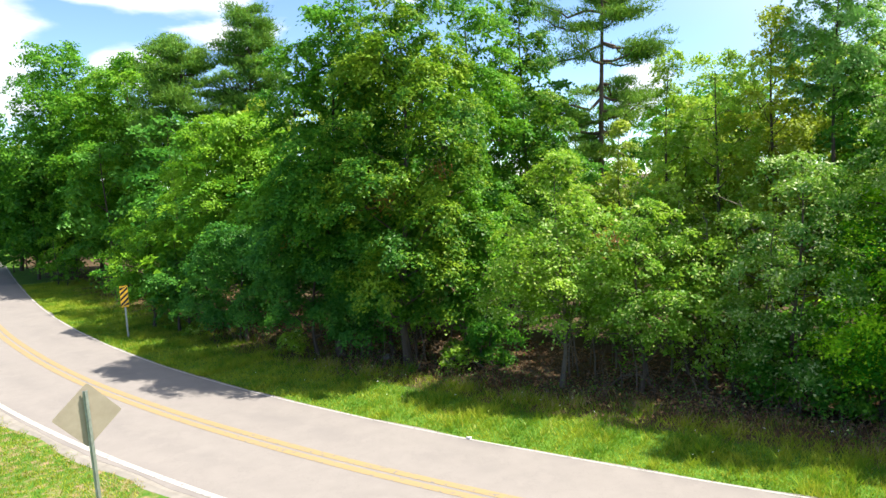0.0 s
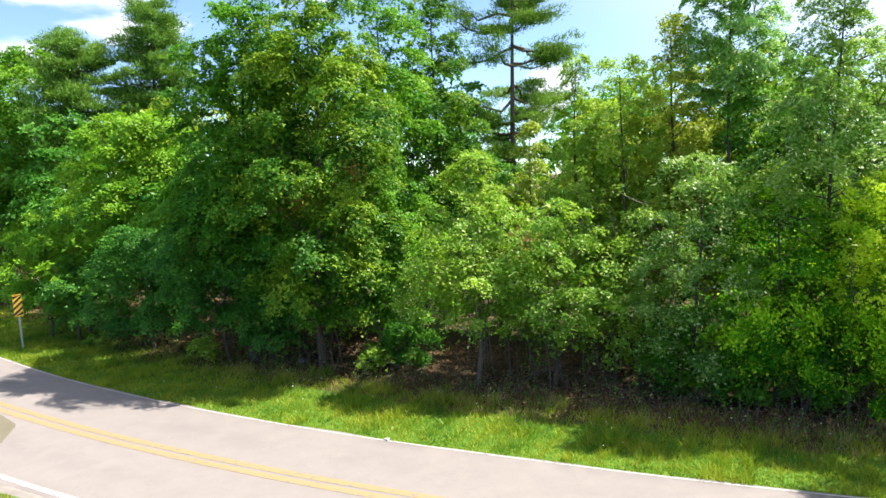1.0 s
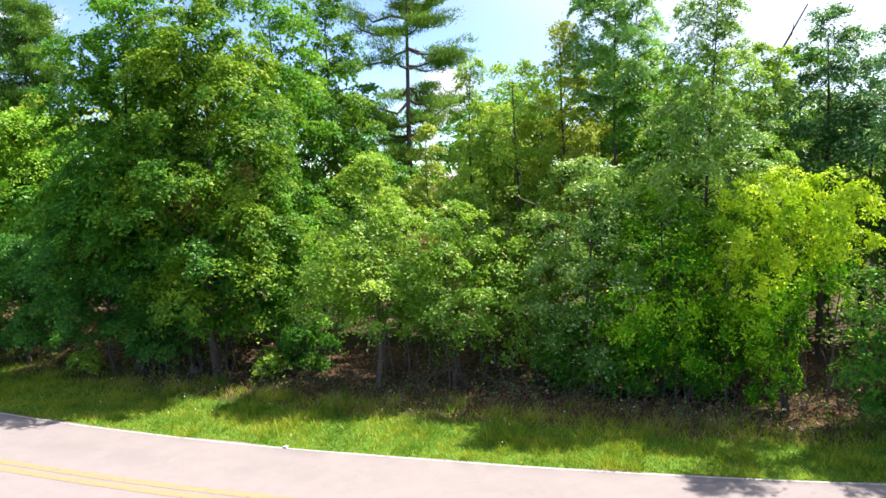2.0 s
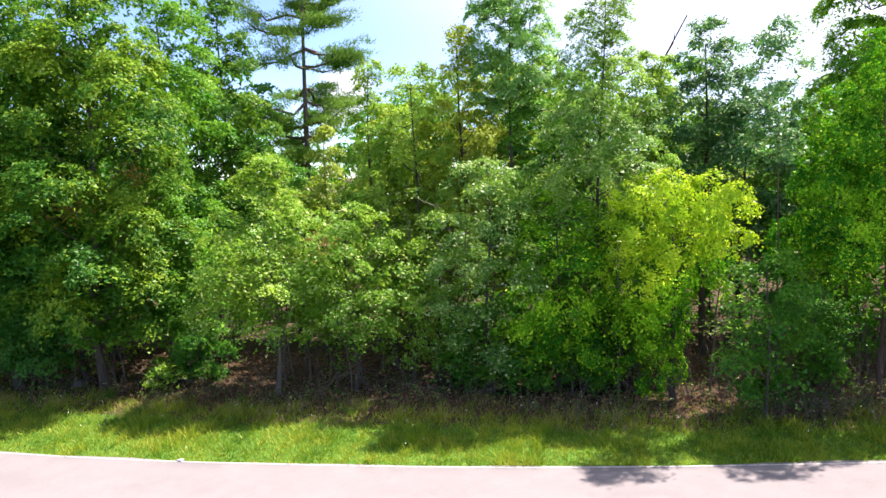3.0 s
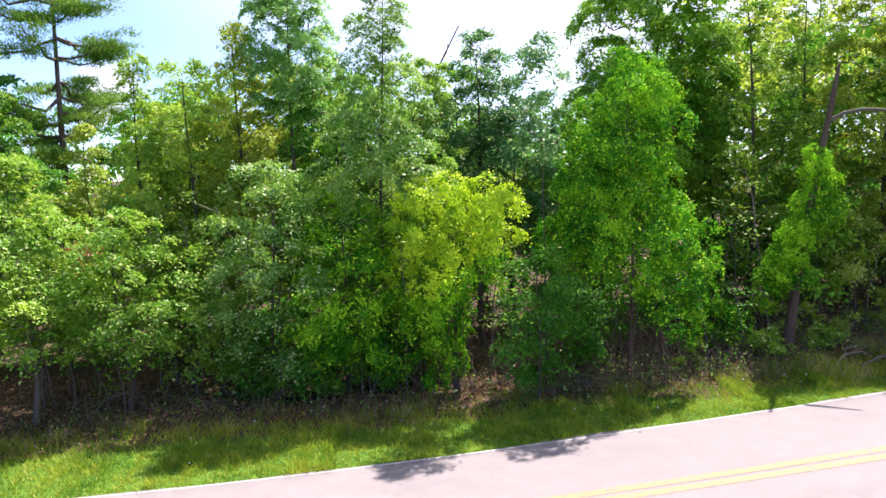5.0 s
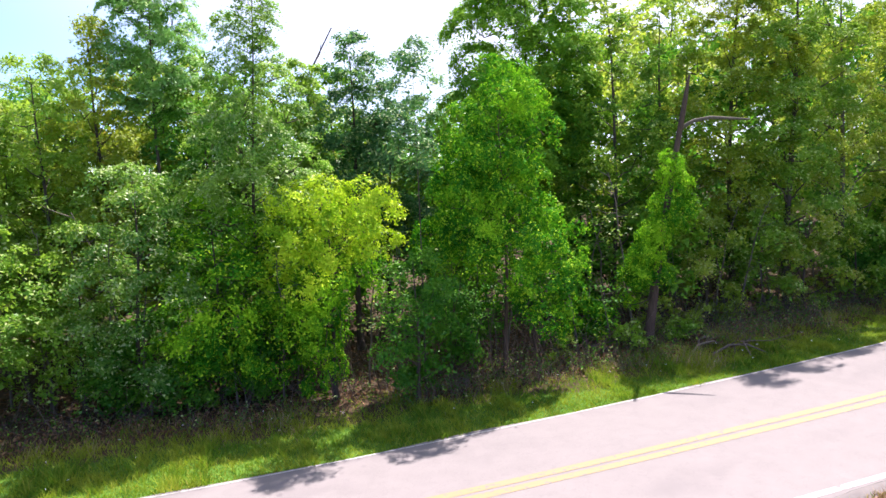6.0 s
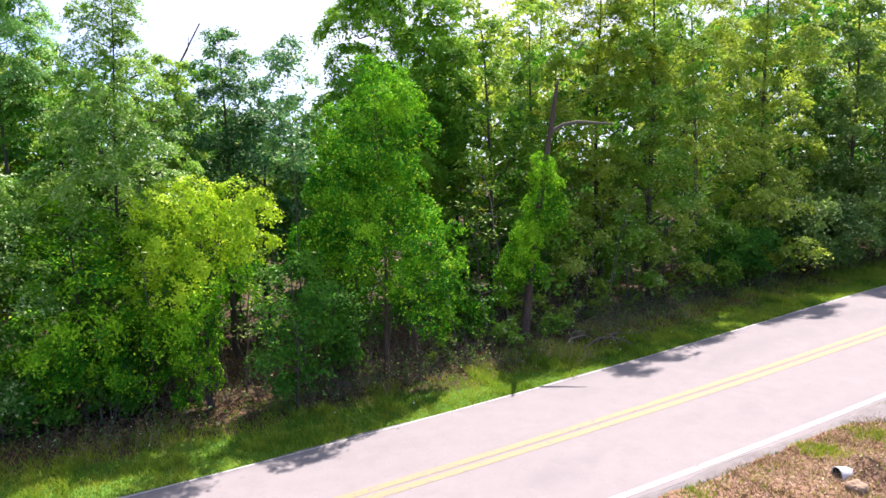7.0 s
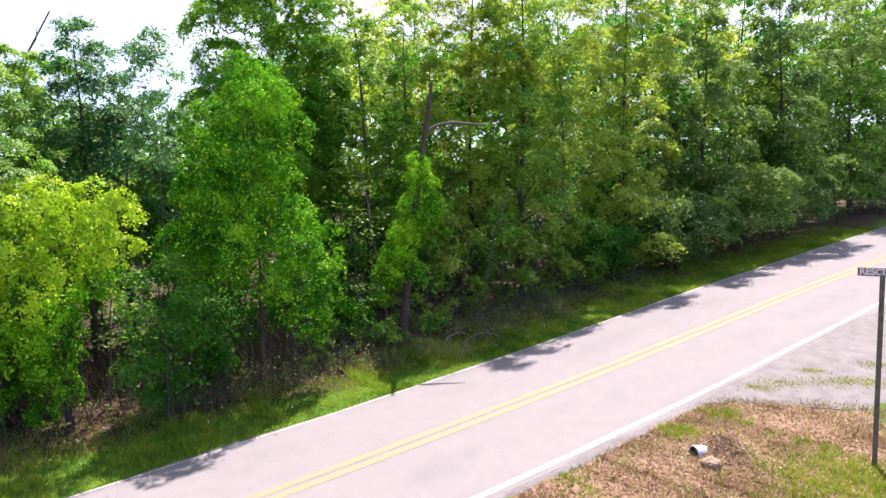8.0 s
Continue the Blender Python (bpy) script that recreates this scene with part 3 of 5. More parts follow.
def leafy(rng, lobes, dense, per, leaf, flat=0.9, low=-0.5, spread=1.0, slim=0.8, up=0.75, open_side=None, core=46, tight=0.74, loose=0.72):
    """Leaves gathered in flat tilted sprays over the outside of the lobes, thinner on the side turned to the woods, and
    larger shade leaves within. Returns the mesh arrays and the sprays' places."""
    V, N, L, sprays = [], [], [], []
    for c, R in lobes:
        k = max(6, int(1.1 * dense * (R / spread) ** 2))
        d = ball_dirs(rng, k, low)
        if open_side is not None:
            keep = rng.random(k) < np.clip(0.80 + 0.80 * (d @ open_side), 0.22, 1)
            d = d[keep]
            k = len(d)
        q = c + d * R * rng.uniform(0.66, 1.08, size=(k, 1)) * np.array([1, 1, flat])
        size = rng.uniform(0.26, 0.50, size=k) * spread * tight
        face = np.array([0, 0, up]) + d * 0.62 + rng.normal(size=d.shape) * 0.20        # the way a spray is turned
        face /= np.linalg.norm(face, axis=1)[:, None]
        m = np.maximum(5, (2.35 * per * rng.uniform(0.5, 1.5, size=k)).astype(int))
        P, D, S = np.repeat(q, m, axis=0), np.repeat(face, m, axis=0), np.repeat(size, m)[:, None]
        w = rng.normal(size=P.shape)
        depth = np.sum(w * D, axis=1)[:, None]
        sag = np.sum((w - D * depth) ** 2, axis=1)[:, None] * 0.10                       # tips hang
        V.append(P + ((w - D * depth * (1 - 0.45 * loose)) - np.array([0, 0, 1.0]) * sag) * S * 0.62)
        N.append(D + rng.normal(size=P.shape) * 0.38)
        L.append(0.73 * leaf * rng.uniform(0.6, 1.35, size=len(P)))
        m = int(1.1 * core * min(1.6, max(0.5, R / spread)))
        V.append(c + rng.normal(size=(m, 3)) * R * 0.31)
        N.append(rng.normal(size=(m, 3)))
        L.append(np.full(m, leaf * 1.45))
        sprays += [(p, c) for p in q]
    v, f = small_leaves(rng, np.concatenate(V), np.concatenate(N), np.concatenate(L), slim)
    return v, f, sprays


def sideways(az, lobes):
    """Lobes given as right, back, height, radius, seen from the road in that direction."""
    c, q = math.cos(radians(az)), math.sin(radians(az))
    return [(np.array([a * c + b * q, -a * q + b * c, z]), R) for a, b, z, R in lobes]


def broadleaf(name, az, d, h, r, base, kind, mat, label, seed, lobes=18, dense=22, per=45, leaf=0.13, wood=BARK, girth=None,
              lean=(0, 0), group="roadside trees", flat=0.62, low=-0.3, spread=1.0, category="tree", own_lobes=None, twigs=0.15,
              slim=0.8, up=0.58, core=46, tight=0.74, loose=0.72, lower=None):
    """A tree or shrub: a tapered trunk, limbs out to the leafy masses, twigs and a crown of single leaves."""
    rng = np.random.default_rng(seed)
    x, y, z = at(az, d)
    root = thing(name, x, y, z - 0.05, label, category, group)
    girth = girth or 0.008 * h + 0.025
    masses = own_lobes or crown_lobes(rng, h, r, base + 0.25 * r, kind, int(1.35 * lobes))
    n = 9
    s = np.linspace(0, 1, n)
    stem = np.column_stack([lean[0] * s + 0.06 * r * np.sin(5 * s + seed), lean[1] * s + 0.06 * r * np.cos(4 * s + seed * 2), s * h * 0.93])
    stem[0, :2] = 0
    rad = girth * (1 - 0.86 * s) + girth * 0.5 * np.exp(-s * 25)
    under("trunk", mesh_of("trunk", *tube(stem, rad, 8), [wood], smooth=True), root)
    for c, R in masses:
        start = max(0.12 * h, min(c[2] - 0.55 * R - 0.35 * math.hypot(c[0], c[1]), 0.9 * h))
        a = np.array([np.interp(start, stem[:, 2], stem[:, 0]), np.interp(start, stem[:, 2], stem[:, 1]), start])
        g = np.interp(start, stem[:, 2], rad) * 0.5
        if math.hypot(c[0] - a[0], c[1] - a[1]) > 0.15 and (own_lobes is None or c[2] > 0.55 * h):
            under("limb", mesh_of("limb", *tube(limb_path(rng, a, c), np.linspace(g, 0.22 * g, 5), 5), [wood], smooth=True), root)
    side = np.array([-x, -y, 0.0]) / math.hypot(x, y)
    v, f, sprays = leafy(rng, masses, dense, per, leaf, flat, low, spread, slim, up, side if d < 100 else None, core, tight, loose)
    heap = Heap()
    for p, c in sprays:
        if rng.random() < twigs:
            q = limb_path(rng, c - np.array([0, 0, 0.1 * r]), p, 3, 0.03)
            heap.add(*tube(q, [0.022, 0.012, 0.005], 3))
    if heap.n:
        under("branchwork", heap.mesh("branchwork", [wood]), root, kind="stuff")
    if lower:                                         # a second leaf material below a ragged height
        low_mat, limit = lower
        z = v.reshape(-1, 3, 3)[:, 0]
        pick = (z[:, 2] + 0.9 * lumps(z[:, 0] * 1.3, z[:, 2] * 1.3) < limit).astype(int)
        under("crown", mesh_of("crown", v, f, [mat, low_mat], pick), root)
    else:
        under("crown", mesh_of("crown", v, f, [mat]), root)
    return root


def pine(name, az, d, h, r, base, label, seed, tufts=9, girth=0.2, step=0.5, top=0.5, size=1.0):
    """A pine: a straight trunk, whorls of level boughs and tufts of needles along them."""
    rng = np.random.default_rng(seed)
    x, y, z = at(az, d)
    root = thing(name, x, y, z - 0.05, label, "pine tree", "pines")
    s = np.linspace(0, 1, 10)
    stem = np.column_stack([0.10 * np.sin(3 * s + seed), 0.10 * np.cos(2 * s), s * h])
    rad = girth * (1 - 0.85 * s) + 0.3 * girth * np.exp(-s * 25)
    under("trunk", mesh_of("trunk", *tube(stem, rad, 9), [BARK_PINE], smooth=True), root)
    C, T = [], []
    zz = base
    while zz < h - 0.1:
        u = max(0.0, (zz - base) / (h - base))
        for k in range(rng.integers(2, 5)):
            a = rng.uniform(0, 2 * np.pi)
            reach = r * (1.0 - top * u**2.2) * rng.uniform(0.40, 1.12) * (0.75 + 0.25 * min(1, u * 6))
            zz += rng.uniform(-0.15, 0.15)
            tip = np.array([reach * math.cos(a), reach * math.sin(a), zz + reach * rng.uniform(-0.22, 0.42)])
            foot = np.array([np.interp(zz, stem[:, 2], stem[:, 0]), np.interp(zz, stem[:, 2], stem[:, 1]), zz])
            p = limb_path(rng, foot, tip, 6, 0.10)
            g = 0.025 + 0.018 * reach
            under("bough", mesh_of("bough", *tube(p, np.linspace(g, 0.012, 6), 5), [BARK_PINE], smooth=True), root)
            for b in range(tufts):
                w = rng.uniform(0.22, 1.08) ** 0.7
                q = np.array([np.interp(w, np.linspace(0, 1, 6), p[:, i]) for i in range(3)])
                side = rng.normal(size=3) * np.array([0.34, 0.34, 0.10]) * (0.35 + 0.25 * reach)
                C.append(q + side + np.array([0, 0, 0.08]))
                T.append(np.array([math.cos(a), math.sin(a), 0.5]) + side)
        zz += step * rng.uniform(0.6, 1.25)
    C, T = np.array(C), np.array(T)
    m = 36
    C2 = np.repeat(C, m, axis=0)
    way = np.repeat(T / np.linalg.norm(T, axis=1)[:, None], m, axis=0) * 0.7 + rng.normal(size=(len(C2), 3)) * 0.75
    way[:, 2] += 0.45
    way /= np.linalg.norm(way, axis=1)[:, None]
    C2 = C2 + rng.normal(size=C2.shape) * np.array([0.17, 0.17, 0.07]) * size
    ln = rng.uniform(0.12, 0.22, size=(len(C2), 1)) * size
    sd = np.cross(way, rng.normal(size=(len(C2), 3)))
    sd /= np.linalg.norm(sd, axis=1)[:, None]
    v = np.stack([C2 - sd * 0.021 * size, C2 + sd * 0.021 * size, C2 + way * ln], 1).reshape(-1, 3)
    under("crown", mesh_of("crown", v, np.arange(len(v)).reshape(-1, 3), [LEAF_PINE]), root)
    return root


# the tall row, from west to east
broadleaf("oak_tree", -27.0, 62, 17.6, 5.6, 1.0, "egg", LEAF_OAK, "tall deep green oak at the far bend", 11, 20, per=26, spread=1.9, leaf=0.256)
broadleaf("oak_tree", -30.4, 70, 13.0, 5.0, 1.0, "egg", LEAF_OAK, "tall green oak at the far bend", 12, 18, per=26, spread=2.0, leaf=0.272)
broadleaf("oak_tree", -25.4, 64, 15.6, 4.5, 0.6, "egg", LEAF_LIGHT, "light green oak crowding the road bend", 14, 18, per=26, spread=1.9, leaf=0.256)
broadleaf("oak_tree", -22.6, 56, 16.0, 4.9, 0.8, "egg", LEAF_LIGHT, "light green broadleaf tree by the road bend", 13, 22, spread=1.7, leaf=0.230)
pine("pine_tree", -19.1, 50, 16.0, 2.7, 8.0, "dark green pine standing behind broadleaf trees", 21, 14, 0.2, step=0.33, top=0.45, size=1.5)
pine("pine_tree", -14.2, 50, 18.0, 3.0, 7.5, "tall dark pine with a ragged rounded top", 22, 14, 0.24, step=0.33, top=0.5, size=1.5)
broadleaf("sweetgum_tree", -15.5, 36.5, 10.1, 3.4, 1.2, "dome", LEAF_LIGHT, "yellow-green broadleaf tree with a rounded crown", 15, 20, spread=1.15, leaf=0.160)
broadleaf("oak_tree", -8.4, 27.2, 13.2, 3.0, 1.5, "egg", LEAF_OAK, "tall bright green oak with an uneven top", 16, 24, spread=1.1, leaf=0.152)
broadleaf("oak_tree", -3.0, 25.4, 13.1, 2.9, 1.2, "column", LEAF_YELLOW, "tall oak with yellowish young leaves", 17, 26, spread=1.1, leaf=0.144)
broadleaf("hickory_tree", 2.4, 30, 14.4, 2.5, 2.5, "column", LEAF_LIGHT, "slender airy tree with a visible grey stem", 18, 22, 18, 38, spread=1.1, leaf=0.144)
broadleaf("oak_tree", 6.6, 33, 15.0, 2.4, 2.0, "egg", LEAF_YELLOW, "olive green oak behind the saplings", 19, 20, spread=1.2, leaf=0.152)
pine("pine_tree", 12.6, 37, 17.6, 3.9, 7.4, "tall pine with a bare dark trunk and level boughs", 23, 34, 0.22, step=0.74, top=0.4, size=1.1)
broadleaf("cedar_elm_tree", 17.5, 27.5, 10.9, 2.1, 0.9, "cone", LEAF_SAP, "narrow soft-topped olive green tree", 20, 22, 15, leaf=0.120, core=12)
broadleaf("elm_tree", 20.8, 26.5, 10.6, 2.0, 1.2, "column", LEAF_SAP, "narrow pale green roadside elm", 31, 20, 12, 42, core=10, leaf=0.115)
broadleaf("elm_tree", 24.6, 26.6, 11.8, 2.2, 1.4, "cone", LEAF_GOLD, "yellow-tinged elm with a feathery top", 32, 28, 17, 42, core=10, leaf=0.115)
broadleaf("ash_tree", 28.6, 26, 13.5, 1.55, 8.0, "column", LEAF_ASH, "tall blue-green ash rising above its neighbours", 33, 25, 22, 44, leaf=0.110, spread=0.8, core=10, girth=0.11)
broadleaf("elm_tree", 31.5, 25.5, 9.8, 2.2, 1.2, "egg", LEAF_OAK, "mid-green elm between two ashes", 48, 18, 18, 42, core=10, leaf=0.115)
broadleaf("ash_tree", 35.3, 21.2, 12.2, 2.0, 4.4, "cone", LEAF_SILVER, "tall airy ash with pale leaves", 34, 31, 16, 40, leaf=0.096, spread=0.75, core=8, girth=0.075)
broadleaf("hickory_tree", 42.7, 25, 10.9, 1.35, 3.6, "egg", LEAF_BROAD, "dark hickory with large glossy leaves", 35, 20, 34, 34, leaf=0.16, slim=0.55, core=20)
broadleaf("hickory_tree", 47.7, 19.7, 9.8, 0.85, 6.4, "dome", LEAF_BROAD, "dark hickory with a forked open top", 36, 12, 34, 30, leaf=0.13, slim=0.55, girth=0.03, core=8)
broadleaf("hickory_tree", 45.4, 26, 9.3, 1.8, 2.5, "dome", LEAF_BROAD, "dark hickory behind the lime-green mound", 72, 16, 30, 34, leaf=0.16, slim=0.55, core=20)
broadleaf("oak_tree", 56.3, 30, 13.6, 3.4, 2.5, "dome", LEAF_LIGHT, "tall broad oak behind the vine-covered tree", 37, 22, spread=1.1, leaf=0.152)
broadleaf("elm_tree", 62.8, 27.9, 11.4, 2.2, 1.0, "column", LEAF_YELLOW, "olive green elm with a thin dark stem", 38, 20, 16, 42, core=10, leaf=0.128)
broadleaf("elm_tree", 66.5, 30.4, 12.3, 2.1, 2.4, "egg", LEAF_SAP, "pale green elm behind the dead trunk", 39, 20, 16, 42, core=10, leaf=0.128)
broadleaf("elm_tree", 71.5, 29.9, 14.0, 2.3, 2.4, "column", LEAF_GOLD, "backlit yellow-green elm by the verge", 40, 26, 19, 42, core=10, leaf=0.128)
broadleaf("elm_tree", 75.2, 30.2, 14.6, 2.3, 2.6, "egg", LEAF_SAP, "backlit elm with sparse foliage", 41, 24, 18, 42, core=10, leaf=0.128)
broadleaf("elm_tree", 78.3, 33.0, 13.6, 2.3, 2.6, "egg", LEAF_OLIVE, "roadside elm with a straight pale stem", 42, 24, 19, 42, core=10, leaf=0.128, wood=BARK_PALE)
broadleaf("elm_tree", 83.2, 36.9, 15.0, 2.5, 0.8, "egg", LEAF_OLIVE, "olive green elm near the road", 43, 26, 19, 42, core=10, leaf=0.144, spread=1.1)
broadleaf("oak_tree", 88.6, 40.9, 13.3, 2.8, 0.8, "egg", LEAF_DUSTY, "green oak by the rising road", 44, 18, leaf=0.168, spread=1.25)
broadleaf("oak_tree", 93.8, 47.9, 14.6, 3.2, 0.8, "egg", LEAF_DUSTY, "green oak with limbs over the verge", 45, 18, leaf=0.184, spread=1.35)
broadleaf("oak_tree", 98.3, 56, 14.4, 3.8, 0.6, "egg", LEAF_DUSTY, "dark oak at the road's far rise", 46, 18, per=26, leaf=0.208, spread=1.55)
broadleaf("oak_tree", 102.5, 70, 15.6, 4.4, 0.6, "egg", LEAF_DUSTY, "dark oak at the road's far rise", 47, 16, per=26, leaf=0.240, spread=1.8)

broadleaf("oak_tree", -32.6, 84, 10.6, 5.0, 0.4, "egg", LEAF_DARK, "dark oak beyond the far bend", 49, 14, per=26, spread=2.3, leaf=0.36)
broadleaf("oak_tree", -34.6, 96, 10.8, 5.4, 0.4, "egg", LEAF_DARK, "dark oak beyond the far bend", 50, 14, per=26, spread=2.5, leaf=0.4)
broadleaf("oak_tree", -29.4, 62, 9.0, 3.6, 0.2, "dome", LEAF_OAK, "low green oak at the far bend", 71, 14, per=26, spread=1.8, leaf=0.28)

broadleaf("young_tree", 13.9, 29, 8.6, 1.6, 0.8, "cone", LEAF_OLIVE, "narrow olive tree below the tall pine", 120, 16, 22, 42, leaf=0.125, core=12)
broadleaf("young_tree", 11.2, 30, 7.4, 1.5, 0.8, "egg", LEAF_OAK, "green tree in front of the tall pine", 121, 14, 22, 42, leaf=0.125, core=12)

# the second row, filling the gaps between the crowns in front
for az, d, h, r, mat, text, seed in ((20.0, 29.5, 9.5, 2.0, LEAF_SAP, "light green tree in the second row", 150), (23.2, 29.8, 10.6, 2.2, LEAF_SAP, "light green tree in the second row", 151),
                                     (26.8, 29.4, 10.9, 2.2, LEAF_GOLD, "yellow-tinged tree in the second row", 152), (30.8, 29.2, 10.8, 2.2, LEAF_SAP, "light green tree in the second row", 153),
                                     (34.4, 27.2, 10.3, 2.1, LEAF_LIGHT, "green tree in the second row", 154), (37.9, 28.0, 10.5, 2.1, LEAF_SAP, "light green tree in the second row", 155),
                                     (41.2, 29.0, 10.2, 2.0, LEAF_LIGHT, "green tree in the second row", 156), (49.7, 26.5, 8.3, 1.8, LEAF_SAP, "light green tree in the second row", 157)):
    broadleaf("young_tree", az, d, h, r, 1.0, "egg", mat, text, seed, 18, 20, 32, leaf=0.145, core=30)

# smaller trees along the edge of the grass
EDGE_SHRUBS = "edge shrubs"
broadleaf("young_tree", -22.2, 36.4, 5.7, 1.7, 0.6, "egg", LEAF_LIGHT, "bright green young tree behind the striped marker", 51, 12, leaf=0.144, core=12)
broadleaf("shrub", -19.8, 34.4, 3.8, 1.7, 0.2, "dome", LEAF_DARK, "dark shrub at the edge of the woods", 52, 10, leaf=0.136, category="shrub", group=EDGE_SHRUBS)
broadleaf("young_tree", -15.6, 31.0, 5.2, 2.2, 0.3, "dome", LEAF_DARK, "dark spreading understorey tree", 53, 14, leaf=0.136, core=12)
broadleaf("young_oak", -10.2, 27.6, 5.9, 2.4, 0.6, "dome", LEAF_DARK, "dark green young oak with low limbs over the grass", 54, 16, leaf=0.136)
broadleaf("young_oak", -4.2, 26.8, 6.4, 2.2, 0.9, "dome", LEAF_OAK, "green young oak at the woods' edge", 55, 15, leaf=0.128)
broadleaf("young_tree", 1.6, 26.0, 6.4, 2.0, 1.0, "egg", LEAF_OAK, "slim green tree at the woods' edge", 56, 14, leaf=0.128, core=12)
broadleaf("maple_sapling", 9.2, 22.3, 7.4, 2.4, 1.5, "cone", LEAF_SAP, "pale green sapling with layered sprays", 57, 26, 15, 38, leaf=0.120, flat=0.5, wood=BARK_PALE, girth=0.07, loose=0.5, up=0.75, core=12)
broadleaf("maple_sapling", 15.3, 21.8, 5.8, 1.9, 0.8, "egg", LEAF_SAP, "light green sapling standing in the sun", 58, 19, 15, 38, leaf=0.120, flat=0.6, loose=0.5, up=0.75, core=12)
broadleaf("young_tree", 18.8, 24.2, 5.0, 1.5, 0.9, "egg", LEAF_SAP, "light green young tree at the grass edge", 59, 14, 11, 38, core=10, leaf=0.115)
broadleaf("poplar_sapling", 26.2, 21.2, 7.0, 1.9, 0.1, "egg", LEAF_SILVER, "young tree showing pale leaf undersides", 60, 18, 20, 42, core=10, leaf=0.112)
broadleaf("young_tree", 22.2, 22.4, 5.4, 1.6, 0.1, "egg", LEAF_SAP, "pale young tree standing in half shade", 61, 12, 11, 38, core=10, leaf=0.120)
broadleaf("young_tree", 31.8, 21.0, 6.0, 1.8, 0.2, "egg", LEAF_VINE, "green young tree hung with creeper", 62, 14, leaf=0.112, core=12)
broadleaf("young_tree", 36.0, 21.8, 5.4, 1.6, 0.2, "egg", LEAF_OAK, "green young tree beside the lime mound", 70, 12, leaf=0.112, core=12)
broadleaf("shrub", 47.1, 19.2, 4.3, 1.2, 0.2, "dome", LEAF_OAK, "low green shrub hung with creeper", 63, 11, leaf=0.104, category="shrub", group=EDGE_SHRUBS)
broadleaf("shrub", 50.2, 21.3, 2.7, 1.2, 0.2, "dome", LEAF_OAK, "low green shrub among dry brush", 64, 8, 17, leaf=0.112, category="shrub", group=EDGE_SHRUBS)
broadleaf("shrub", 69.8, 27.2, 4.2, 1.5, 0.2, "dome", LEAF_OLIVE, "thin olive shrub beside the dead trunk", 65, 8, 15, leaf=0.112, category="shrub", group=EDGE_SHRUBS)
broadleaf("shrub", 80.9, 32.8, 2.8, 1.7, 0.2, "dome", LEAF_OAK, "rounded green shrub at the verge", 66, 10, leaf=0.128, category="shrub", group=EDGE_SHRUBS)
broadleaf("shrub", 86.5, 35.6, 3.8, 2.2, 0.2, "dome", LEAF_DUSTY, "rounded green shrub at the verge", 67, 12, leaf=0.144, category="shrub", group=EDGE_SHRUBS)
broadleaf("shrub", 91.5, 41.0, 4.6, 2.6, 0.2, "dome", LEAF_DUSTY, "dark shrub shading the verge", 68, 12, leaf=0.160, spread=1.2, category="shrub", group=EDGE_SHRUBS)
for az, d, h, r, mat, seed in ((73.6, 28.6, 4.0, 1.4, LEAF_SAP, 90), (76.3, 29.6, 4.2, 1.5, LEAF_OLIVE, 91), (79.3, 31.2, 3.4, 1.4, LEAF_SAP, 92), (83.6, 33.6, 4.2, 1.8, LEAF_OLIVE, 93), (88.8, 37.2, 3.4, 1.8, LEAF_DUSTY, 94),
                               (94.2, 44.5, 4.0, 2.2, LEAF_DUSTY, 95), (97.5, 50.0, 4.4, 2.4, LEAF_DUSTY, 96), (100.4, 58.0, 5.0, 2.8, LEAF_DUSTY, 117), (103.0, 67.0, 6.0, 3.2, LEAF_DUSTY, 118), (105.2, 80.0, 7.0, 4.0, LEAF_DUSTY, 119), (60.4, 23.6, 1.7, 0.9, LEAF_VINE, 98)):
    broadleaf("shrub", az, d, h, r, 0.1, "dome", mat, "leafy shrub where grass meets the woods", seed, 8, 14, 38, leaf=0.14, category="shrub", group=EDGE_SHRUBS)
for az, d, h, r, seed in ((24.4, 21.3, 2.3, 1.0, 112), (29.2, 20.9, 2.0, 1.0, 113), (33.6, 20.9, 2.2, 1.0, 114), (3.6, 24.6, 1.8, 0.9, 116)):
    broadleaf("shrub", az, d, h, r, 0.0, "dome", LEAF_OAK, "low green shrub under the roadside trees", seed, 8, 20, leaf=0.11, spread=0.8, category="shrub", group=EDGE_SHRUBS)
broadleaf("shrub", -6.8, 26.8, 3.4, 1.5, 0.2, "dome", LEAF_DARK, "dark shrub at the edge of the woods", 69, 9, leaf=0.128, category="shrub", group=EDGE_SHRUBS)

# trees smothered in creeper
def draped(seed, az, levels, depth, R=0.44, step=0.55):
    """Leafy masses over a smothered tree; levels: height, reach to one side, reach to the other."""
    rng = np.random.default_rng(seed)
    zs, lo, hi = np.array(levels).T
    out = []
    for z in np.arange(zs[0], zs[-1] + 0.01, step):
        a, c = np.interp(z, zs, lo), np.interp(z, zs, hi)
        n = max(1, int(round((c - a - 1.2 * R) / step)))
        for k in range(n + 1):
            s = -1 + 2 * k / n
            r = R * rng.uniform(0.6, 1.45)
            side = (a + c) / 2 + s * max(0.05, (c - a) / 2 - 0.75 * r) + rng.normal() * 0.12
            back = -depth * math.sqrt(max(0.0, 1 - s * s)) * rng.uniform(0.55, 1.3)
            if rng.random() < 0.84 or abs(s) > 0.9:
                out.append((side, back, z + rng.normal() * 0.16 - 0.35 * r, r))
            if k % 2 and z > zs[0] + 0.5:
                out.append((side * 0.8, depth * 0.7, z, r * 1.2))
    return sideways(az, out)


